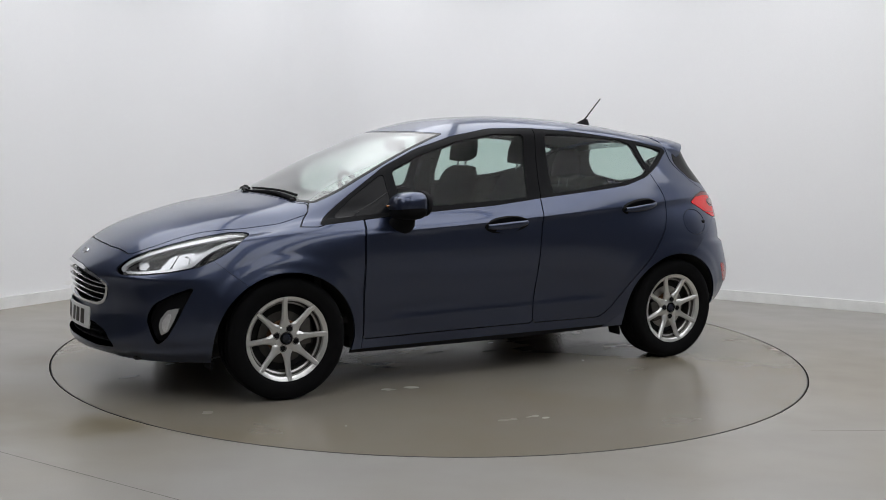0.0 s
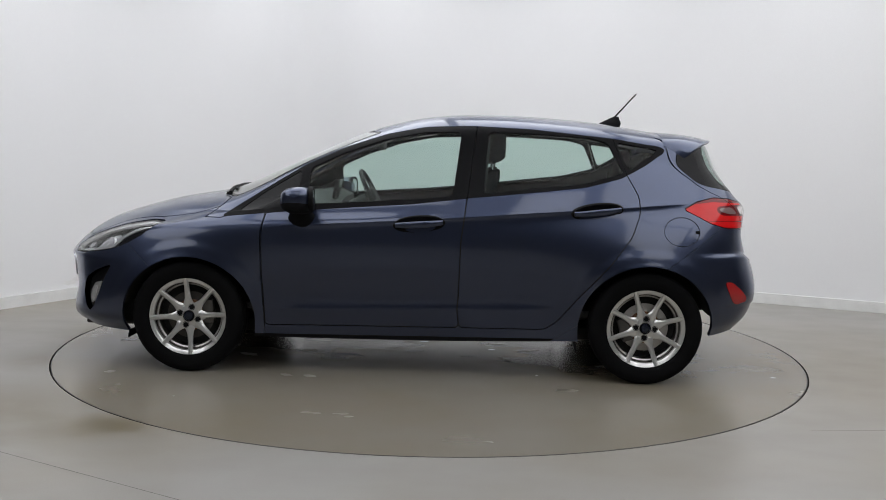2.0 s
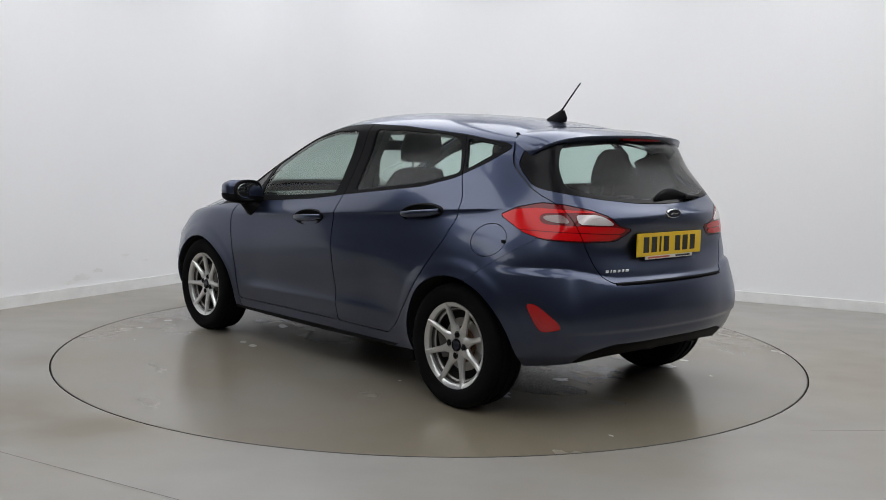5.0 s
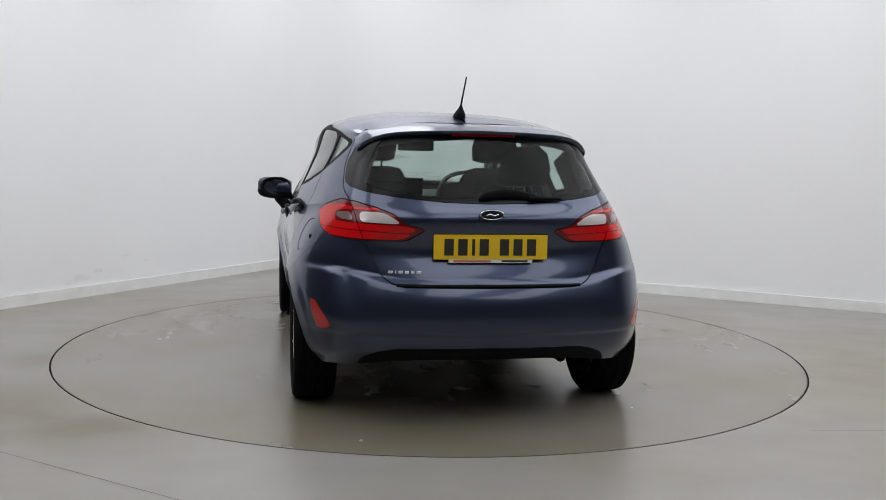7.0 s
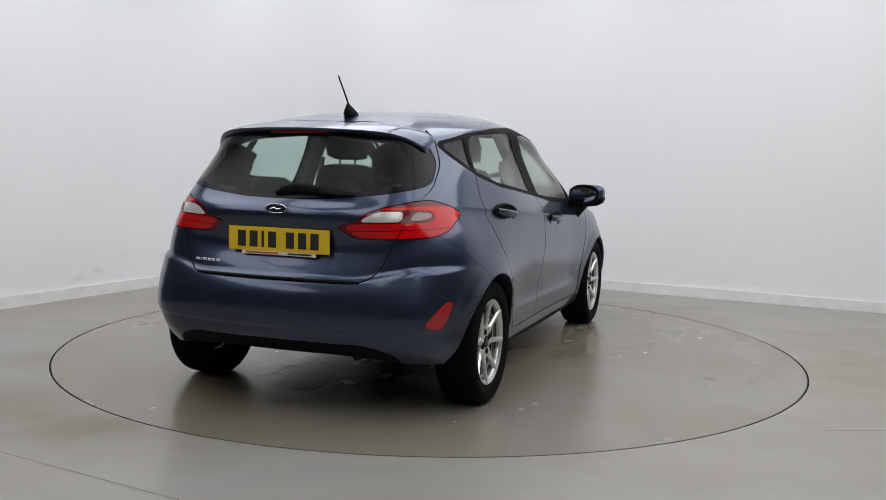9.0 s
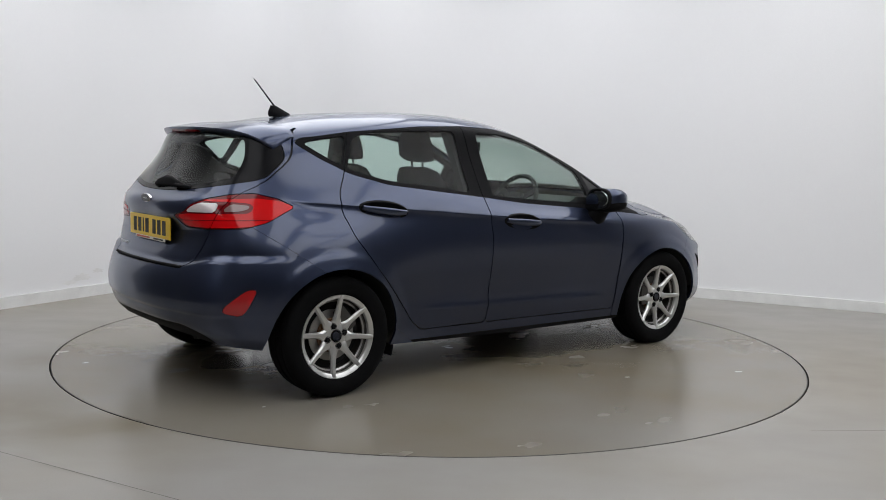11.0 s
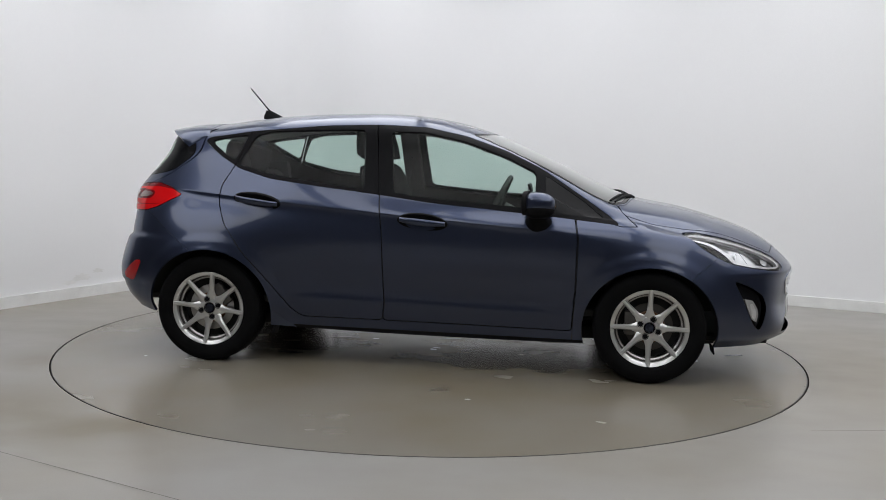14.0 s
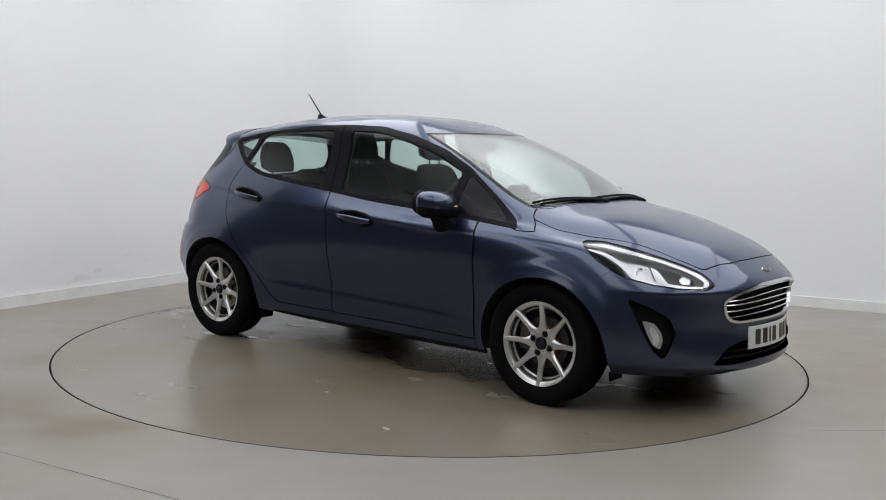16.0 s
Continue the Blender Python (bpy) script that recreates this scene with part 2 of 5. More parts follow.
def tube(name, path, radius, mat, n=8):
    """A round rod along a path; radius may be a list."""
    path = [Vector(p) for p in path]
    radii = radius if isinstance(radius, (list, tuple)) else [radius] * len(path)
    V, F = [], []
    for k, p in enumerate(path):
        t = (path[min(k + 1, len(path) - 1)] - path[max(k - 1, 0)]).normalized()
        a = t.orthogonal().normalized() if abs(t.z) > .9 else t.cross(Vector((0, 0, 1))).normalized()
        b = t.cross(a)
        V += [p + radii[k] * (math.cos(x) * a + math.sin(x) * b) for x in (2 * math.pi * i / n for i in range(n))]
    F = [(k * n + i, k * n + (i + 1) % n, (k + 1) * n + (i + 1) % n, (k + 1) * n + i) for k in range(len(path) - 1) for i in range(n)]
    F += [tuple(range(n))[::-1], tuple(range((len(path) - 1) * n, len(path) * n))]
    me = data(name, V, F, mat)
    me.set_sharp_from_angle(angle=radians(50))
    return me


def loops(name, rings, mat, caps=True, sharp=40):
    """Skin over closed loops of points, all of one length."""
    n = len(rings[0])
    V = [p for r in rings for p in r]
    F = [(k * n + i, k * n + (i + 1) % n, (k + 1) * n + (i + 1) % n, (k + 1) * n + i) for k in range(len(rings) - 1) for i in range(n)]
    if caps:
        F += [tuple(range(n))[::-1], tuple(range((len(rings) - 1) * n, len(rings) * n))]
    me = data(name, V, F, mat)
    bm = bmesh.new()
    bm.from_mesh(me)
    bmesh.ops.recalc_face_normals(bm, faces=bm.faces)
    bm.to_mesh(me)
    bm.free()
    me.set_sharp_from_angle(angle=radians(sharp))
    return me


# ---- the body sheet and how it is cut into panels ----
def outline(points, rounds=2):
    """A closed outline with its corners cut rounder and rounder."""
    P = np.array(points, float)
    for k in range(rounds):
        N = np.roll(P, -1, 0)
        size = np.linalg.norm(N - P, axis=1, keepdims=True)
        t = np.minimum(.25, (.016 if k == 0 else .008) / np.maximum(size, 1e-9))
        P = np.stack([(1 - t) * P + t * N, t * P + (1 - t) * N], 1).reshape(-1, 2)
    return P


def distance(P, X):
    """Signed distance of the points X (n, 2) from the closed outline P: negative inside."""
    A, B = P, np.roll(P, -1, 0)
    best, inside = np.full(len(X), 1e9), np.zeros(len(X), bool)
    for a, b in zip(A, B):
        d = b - a
        t = np.clip(((X - a) @ d) / max(d @ d, 1e-12), 0, 1)
        best = np.minimum(best, np.linalg.norm(X - a - t[:, None] * d, axis=1))
        crosses = (a[1] > X[:, 1]) != (b[1] > X[:, 1])
        if abs(d[1]) > 1e-12:
            inside ^= crosses & (X[:, 0] < a[0] + (X[:, 1] - a[1]) * d[0] / d[1])
    return np.where(inside, -best, best)


VIEWS = {"side": ((1, 0, 0), (0, 0, 1)), "end": ((0, 1, 0), (0, 0, 1)), "plan": ((1, 0, 0), (0, 1, 0)),
         "front_corner": ((1, -1, 0), (0, 0, 1)), "rear_corner": ((1, 1, 0), (0, 0, 1))}


def region(view, points, guard=None, rounds=2):
    P = outline(points, rounds)
    a, b = (np.array(v, float) for v in VIEWS[view])

    def measure_of(V):
        X = np.stack([V[:, :3] @ a, V[:, :3] @ b], 1)
        d = distance(P, X)
        if guard is not None:
            d = np.maximum(d, np.where(guard(V), -1.0, .05))
        return d
    return measure_of


def split(sheet, d):
    """The sheet inside (d < 0) and outside, cut along d = 0. A sheet: points with normals (n, 6), and faces."""
    V, F = sheet
    d = np.where(np.abs(d) < 1e-7, 1e-7, d)
    neg = d < 0
    extra, cache = [], {}

    def cross(i, j):
        key = (i, j) if i < j else (j, i)
        if key not in cache:
            t = d[i] / (d[i] - d[j])
            extra.append(V[i] + t * (V[j] - V[i]))
            cache[key] = len(V) + len(extra) - 1
        return cache[key]
    fin, fout = [], []
    for f in F:
        k = [neg[i] for i in f]
        if all(k):
            fin.append(f)
        elif not any(k):
            fout.append(f)
        else:
            a, b = [], []
            for n, i in enumerate(f):
                j = f[(n + 1) % len(f)]
                (a if neg[i] else b).append(i)
                if neg[i] != neg[j]:
                    c = cross(i, j)
                    a.append(c)
                    b.append(c)
            if len(a) > 2:
                fin.append(tuple(a))
            if len(b) > 2:
                fout.append(tuple(b))
    W = np.concatenate([V, np.array(extra)]) if extra else V
    return tidy((W, fin)), tidy((W, fout))


def tidy(sheet):
    V, F = sheet
    if not F:
        return V[:0], []
    used = np.unique(np.concatenate([np.array(f) for f in F]))
    back = np.full(len(V), -1)
    back[used] = np.arange(len(used))
    W = V[used].copy()
    return W, [tuple(int(back[i]) for i in f) for f in F]


def cut(sheet, measure_of, gap=.0025):
    """Panel inside, rest outside, with a real gap between them."""
    d = measure_of(sheet[0])
    inner = split(sheet, d + gap)[0]
    outer = split(sheet, d - gap)[1]
    return inner, outer


def flipped(sheet):
    V, F = sheet
    return V * np.array([1, -1, 1, 1, -1, 1]), [f[::-1] for f in F]


def whole(sheet):
    """Half sheet joined with its mirror image along the middle."""
    V, F = sheet
    W, G = flipped(sheet)
    mid = np.abs(V[:, 1]) < 1e-5
    new_index = np.where(mid, np.arange(len(V)), len(V) + np.cumsum(~mid) - 1)
    return np.concatenate([V, W[~mid]]), F + [tuple(int(new_index[i]) for i in f) for f in G]


def joined(*sheets):
    V, F, n = [], [], 0
    for W, G in sheets:
        V.append(W)
        F += [tuple(i + n for i in f) for f in G]
        n += len(W)
    return np.concatenate(V), F


def pushed(sheet, depth):
    V = sheet[0].copy()
    V[:, :3] -= depth * V[:, 3:]
    return V, sheet[1]


def panel(name, sheet, mat, parent, label="", depth=.012):
    """A sheet as one mesh, with its edge turned in by depth."""
    V, F = sheet
    N = V[:, 3:] / np.maximum(np.linalg.norm(V[:, 3:], axis=1, keepdims=True), 1e-9)
    P, normals, faces = [V[:, :3]], [N], list(F)
    if depth:
        seen = {}
        for f in F:
            for n, i in enumerate(f):
                j = f[(n + 1) % len(f)]
                if (j, i) in seen:
                    del seen[(j, i)]
                else:
                    seen[(i, j)] = True
        n = len(V)
        rim_p, rim_n = [], []
        for i, j in seen:
            a, b = V[i, :3], V[j, :3]
            out = np.cross(b - a, N[i])
            k = np.linalg.norm(out)
            if k < 1e-9:
                continue
            out = out / k
            rim_p += [a, b, b - depth * N[j], a - depth * N[i]]
            rim_n += [out] * 4
            faces.append((n + 1, n, n + 3, n + 2))
            n += 4
        if rim_p:
            P.append(np.array(rim_p))
            normals.append(np.array(rim_n))
    return part(name, data(name, np.concatenate(P), faces, mat, True, np.concatenate(normals)), parent, label)


def body_sheet():
    h, w = GRID.shape[:2]
    du, dv = np.gradient(GRID, axis=1), np.gradient(GRID, axis=0)
    N = np.cross(du, dv)
    N[:, 0, 1] = N[:, -1, 1] = 0
    N[-1] = (0, 0, 1)
    N /= np.maximum(np.linalg.norm(N, axis=2, keepdims=True), 1e-9)
    V = np.concatenate([GRID.reshape(-1, 3), N.reshape(-1, 3)], 1)
    V[np.abs(V[:, 1]) < 1e-6, 1] = 0
    return V, [(j * w + i, j * w + i + 1, (j + 1) * w + i + 1, (j + 1) * w + i) for j in range(h - 1) for i in range(w - 1)]


def on_side(x, z):
    """Half width of the body at x, z on its flank."""
    flank = GRID[:, (US >= 2.5) & (US <= 10.5)].reshape(-1, 3)
    d = (flank[:, 0] - x) ** 2 + (flank[:, 2] - z) ** 2
    k = np.argsort(d)[:4]
    return float(np.average(flank[k, 1], weights=1 / (d[k] + 1e-6)))


# ---- the car ----
car = new("hatchback_car")
tagged(car, "dark blue metallic five-door hatchback with silver alloy wheels on a turntable", "car")

flank_side = lambda V: V[:, 1] > .45
front_end = lambda V: V[:, 0] > 1.35
rear_end = lambda V: V[:, 0] < -1.30

ARCHES = [(1.247, .285, .366, .352), (-1.247, .292, .366, .356)]
GREENHOUSE = region("side", [(1.075, .856), (.86, .878), (.67, .896), (.36, .921), (.04, .946), (-.27, .985), (-.58, 1.019), (-.90, 1.056),
                             (-1.10, 1.108), (-1.24, 1.181), (-1.36, 1.262), (-1.33, 1.286), (-1.25, 1.295), (-1.06, 1.324), (-.6, 1.366),
                             (-.285, 1.377), (-.03, 1.368), (.2, 1.321), (.43, 1.243), (.64, 1.144), (.88, .99), (1.0, .91)], flank_side, 2)
FRONT_GLASS = region("side", [(-.225, 1.34), (-.03, 1.338), (.2, 1.292), (.428, 1.211), (.605, 1.128), (.612, .934), (.36, .949), (.04, .972), (-.185, .993)], None, 1)
REAR_GLASS = region("side", [(-1.035, 1.298), (-.93, 1.327), (-.6, 1.342), (-.375, 1.346), (-.355, 1.012), (-.586, 1.041), (-.905, 1.079), (-1.115, 1.135)], None, 1)
SMALL_GLASS = region("side", [(-1.315, 1.262), (-1.27, 1.277), (-1.078, 1.305), (-1.142, 1.150)], None, 1)
SAIL = region("side", [(.655, 1.115), (.665, .918), (.985, .888), (.86, .985)], None, 1)
FRONT_DOOR = region("side", [(.815, .95), (.842, .78), (.839, .526), (.828, .30), (.825, .266), (-.235, .276), (-.222, .38), (-.228, .44), (-.236, .756),
                             (-.264, .985), (-.28, 1.1), (.3, 1.1), (.6, 1.03), (.7, .98)], flank_side, 1)
REAR_DOOR = region("side", [(-.236, .276), (-.223, .38), (-.229, .44), (-.237, .756), (-.265, .985), (-.281, 1.1), (-.9, 1.2), (-1.12, 1.15), (-1.195, 1.011),
                            (-1.199, .919), (-1.152, .798), (-1.039, .646), (-.886, .473), (-.765, .325), (-.70, .280)], flank_side, 1)
SCREEN_R = region("plan", [(.325, -.2), (.325, .2), (.285, .40), (.225, .518), (.45, .552), (.69, .60), (.89, .622), (1.04, .62), (1.11, .50), (1.15, .25), (1.165, 0), (1.15, -.25)],
                  lambda V: V[:, 2] > .9, 2)
REAR_SCREEN = region("end", [(-.2, 1.345), (.30, 1.342), (.44, 1.322), (.543, 1.285), (.602, 1.17), (.624, 1.076), (.55, 1.052), (.42, 1.032), (.21, 1.012), (0, 1.007), (-.2, 1.012)],
                     rear_end, 2)
HOOD = region("plan", [(1.985, -.2), (1.985, .1), (1.972, .27), (1.92, .468), (1.80, .528), (1.62, .582), (1.43, .66), (1.25, .70), (1.09, .69), (1.06, .60), (1.10, .56), (1.13, .45), (1.165, .25), (1.18, 0), (1.165, -.25)],
              lambda V: (V[:, 2] > .68) & (V[:, 0] > .9), 1)
HEADLAMP = region("front_corner", [(.668, .805), (.70, .820), (.82, .821), (1.0, .795), (1.17, .760), (1.318, .725), (1.438, .690), (1.50, .648), (1.497, .634), (1.425, .618), (1.262, .624), (1.075, .640), (.905, .666), (.795, .708), (.715, .752)],
                  lambda V: (V[:, 0] > 1.3) & (V[:, 1] > .38), 1)
FOG = region("front_corner", [(.905, .575), (1.043, .540), (1.171, .490), (1.222, .423), (1.188, .357), (1.147, .295), (1.07, .335), (1.005, .419)],
             lambda V: (V[:, 0] > 1.55) & (V[:, 1] > .45), 1)
GRILLE = region("end", [(-.2, .636), (.174, .633), (.377, .604), (.440, .577), (.456, .552), (.436, .491), (.40, .461), (.35, .450), (-.2, .448)], lambda V: V[:, 0] > 1.8, 1)
LOWER_GRILLE = region("end", [(-.2, .365), (.315, .362), (.424, .333), (.505, .262), (.378, .254), (.2, .266), (-.2, .266)], lambda V: V[:, 0] > 1.8, 1)
TAILLAMP = region("rear_corner", [(-.705, .950), (-.82, .990), (-.972, 1.014), (-1.122, 1.008), (-1.30, .984), (-1.42, .955), (-1.48, .915), (-1.585, .893), (-1.47, .840), (-1.246, .838), (-.995, .848), (-.858, .876)],
                  lambda V: (V[:, 0] < -1.3) & (V[:, 2] > .7), 1)
TAILGATE = region("end", [(-.2, .640), (.394, .642), (.459, .664), (.502, .715), (.576, .886), (.607, 1.0), (.632, 1.06), (.612, 1.16), (.555, 1.30), (.46, 1.358), (.3, 1.375), (-.2, 1.378)], rear_end, 1)


def even(measure_of, axis):
    """A region's distance taken along the surface where that turns away from the view."""
    def measured(V):
        n = V[:, 3:] / np.maximum(np.linalg.norm(V[:, 3:], axis=1, keepdims=True), 1e-9)
        return measure_of(V) / np.maximum(.2, np.sqrt(np.maximum(0, 1 - n[:, axis] ** 2)))
    return measured


HATCH_SEAM = even(TAILGATE, 1)
REAR_PANE = even(REAR_SCREEN, 1)
RED_MARK = region("rear_corner", [(-.880, .564), (-.945, .566), (-1.03, .522), (-1.105, .478), (-1.110, .453), (-.990, .436), (-.945, .47)], lambda V: (V[:, 0] < -1.5) & (V[:, 2] < .62), 1)
VALANCE = region("end", [(-.2, .372), (.42, .368), (.50, .350), (.57, .315), (.60, .2), (-.2, .2)], rear_end, 1)
SILL = region("side", [(.93, .1), (.93, .212), (-.90, .228), (-.90, .1)], flank_side, 0)
FUEL_FLAP = region("side", [(-1.425 + .098 * math.cos(a * math.pi / 12), .832 + .076 * math.sin(a * math.pi / 12)) for a in range(24)], flank_side, 0)
FENDER = region("side", [(.83, .1), (.832, .3), (.845, .526), (.848, .78), (.825, .92), (1.075, .85), (1.164, .850), (1.10, .905), (1.05, .96), (1.1, 1.02), (2.4, 1.02), (2.4, .1)],
                lambda V: V[:, 0] > .8, 0)


def bumper_front(V):
    return np.maximum(1.506 + (V[:, 2] - .622) * 1.22 - V[:, 0], 1.3 - V[:, 0])


def bumper_rear(V):
    return np.maximum(V[:, 0] + 1.454 + (V[:, 2] - .713) * 1.43, V[:, 2] - .86)


def build_body():
    sheet = body_sheet()
    for x, z, a, b in ARCHES:
        V = sheet[0]
        d = (np.hypot((V[:, 0] - x) / a, (V[:, 2] - z) / b) - 1) * .35
        sheet = split(sheet, np.where((V[:, 1] > .4) & (V[:, 2] < .8), d, .05))[1]
    screen, sheet = cut(sheet, SCREEN_R)
    rear_screen, sheet = cut(sheet, REAR_PANE, .0015)
    green, sheet = cut(sheet, GREENHOUSE, .001)
    grille, sheet = cut(sheet, GRILLE, .001)
    lower, sheet = cut(sheet, LOWER_GRILLE, .001)
    fog, sheet = cut(sheet, FOG, .001)
    head, sheet = cut(sheet, HEADLAMP, .002)
    # inner skin behind the gaps
    panel("inner_skin", whole(pushed(sheet, .016)), TRIM, car, "dark inner body skin and door linings", 0)
    tail, sheet = cut(sheet, TAILLAMP, .002)
    tail_in, tail_out = cut(tail, HATCH_SEAM, .002)
    gate, sheet = cut(sheet, HATCH_SEAM, .0025)
    mark, sheet = cut(sheet, RED_MARK, .001)
    hood, sheet = cut(sheet, HOOD, .0025)
    front_door, sheet = cut(sheet, FRONT_DOOR, .0028)
    rear_door, sheet = cut(sheet, REAR_DOOR, .0028)
    bumper_f, sheet = cut(sheet, bumper_front, .0012)
    bumper_r, sheet = cut(sheet, bumper_rear, .0012)
    valance, bumper_r = cut(bumper_r, VALANCE, .001)
    gate = split(gate, .652 - gate[0][:, 2])[0]
    sill, sheet = cut(sheet, SILL, .001)
    fender, shell = cut(sheet, FENDER, .002)

    panel("hood", whole(hood), PAINT, car)
    panel("front_bumper", whole(bumper_f), PAINT, car)
    panel("rear_bumper", whole(bumper_r), PAINT, car)
    # the lowest part of each sill is set in black
    for mirror in (lambda q: q, flipped):
        panel("sill_strip", mirror(sill), BLACK, car, "black strip along the sill's foot", .01)
    panel("rear_valance", whole(valance), BLACK, car, "black plastic lower rear valance")
    tailgate = panel("tailgate", whole(gate), PAINT, car)
    # flap on the left flank only
    flap, left = cut(shell, FUEL_FLAP, .0016)
    W, G = flipped(shell)
    panel("body_shell", joined(left, (W, G)), PAINT, car)
    fuel = panel("fuel_flap", pushed(flap, .0015), PAINT, car)
    part("finger_notch", bevelled("finger_notch", (.026, .012, .018), BLACK, .005, 2), fuel, "", pose(-1.512, on_side(-1.512, .83) - .002, .83))
    glass_panes = [(FRONT_GLASS, "front_window"), (REAR_GLASS, "rear_window"), (SMALL_GLASS, "quarter_window"), (SAIL, "sail_panel")]
    for s, mirror in ((1, lambda q: q), (-1, flipped)):
        fd = panel("front_door", mirror(front_door), PAINT, car)
        rd = panel("rear_door", mirror(rear_door), PAINT, car)
        panel("fender", mirror(fender), PAINT, car)
        rest = green
        owners = {"front_window": fd, "rear_window": rd, "quarter_window": car, "sail_panel": fd}
        for reg, name in glass_panes:
            pane, rest = cut(rest, reg, .0005)
            if name == "sail_panel":
                panel(name, mirror(pushed(pane, .003)), GLOSSBLACK, owners[name], "gloss black corner panel", .004)
            else:
                panel(name, mirror(pushed(pane, .005)), WINDOW, owners[name], "green-tinted side glass", 0).visible_shadow = False
        # the two doors and the body each carry their stretch of the black surround
        front_frame, rest = cut(rest, lambda V: -.267 - .111 * (V[:, 2] - .985) - V[:, 0], .0025)
        rear_frame, rest = cut(rest, lambda V: -1.135 + .37 * (V[:, 2] - 1.121) - V[:, 0], .002)
        panel("window_frame", mirror(front_frame), BLACK, fd, "satin black window frame", .02)
        panel("window_frame", mirror(rear_frame), BLACK, rd, "satin black window frame", .02)
        panel("quarter_window_frame", mirror(rest), BLACK, car, "satin black quarter window frame", .02)
        lamp = panel("tail_lamp", mirror(tail_out), DEEPRED, car, "glossy red tail lamp", .02)
        inner_lamp = panel("inner_tail_lamp", mirror(tail_in), DEEPRED, tailgate, "red tail lamp with a clear reversing light", .02)
        for own, sheet_l in ((lamp, tail_out), (inner_lamp, tail_in)):
            clear = region("rear_corner", [(-1.19, .964), (-1.335, .963), (-1.40, .947), (-1.462, .916), (-1.36, .917), (-1.215, .920)], None, 1)
            smoke = region("rear_corner", [(-.985, .955), (-1.11, .962), (-1.165, .924), (-1.055, .926), (-.99, .938)], None, 1)
            bright = region("rear_corner", [(-.70, .945), (-.80, .978), (-.95, .990), (-1.13, .984), (-1.33, .978), (-1.30, .972), (-1.12, .972), (-.985, .966), (-.955, .945), (-.985, .918), (-1.17, .914), (-1.45, .908), (-1.54, .896), (-1.50, .875), (-1.24, .884), (-.72, .893)], None, 1)
            bar = region("rear_corner", [(-.74, .889), (-1.24, .880), (-1.51, .871), (-1.44, .846), (-1.24, .846), (-1.0, .854), (-.85, .865)], None, 1)
            for shape, name, tone, lift, label in ((clear, "clear_lens", CLEARLENS, .0035, "frosted clear reversing light window"), (smoke, "indicator_lens", SMOKE, .0035, "smoked indicator window"),
                                                   (bright, "bright_lens", RED, .0015, "bright red lens"), (bar, "lower_lens", RED, .0022, "bright red lower lens bar")):
                c, _ = cut(sheet_l, shape, 0)
                if c[1]:
                    panel(name, mirror(pushed(c, -lift)), tone, own, label, .004)
        panel("rear_reflector", mirror(pushed(mark, -.001)), REFLECTOR, car, "red bumper reflector", .006)
        build_headlamp(mirror, head, s)
        build_fog(mirror, fog, s)
    build_screens(screen, rear_screen, tailgate)
    build_grilles(grille, lower)
    return tailgate


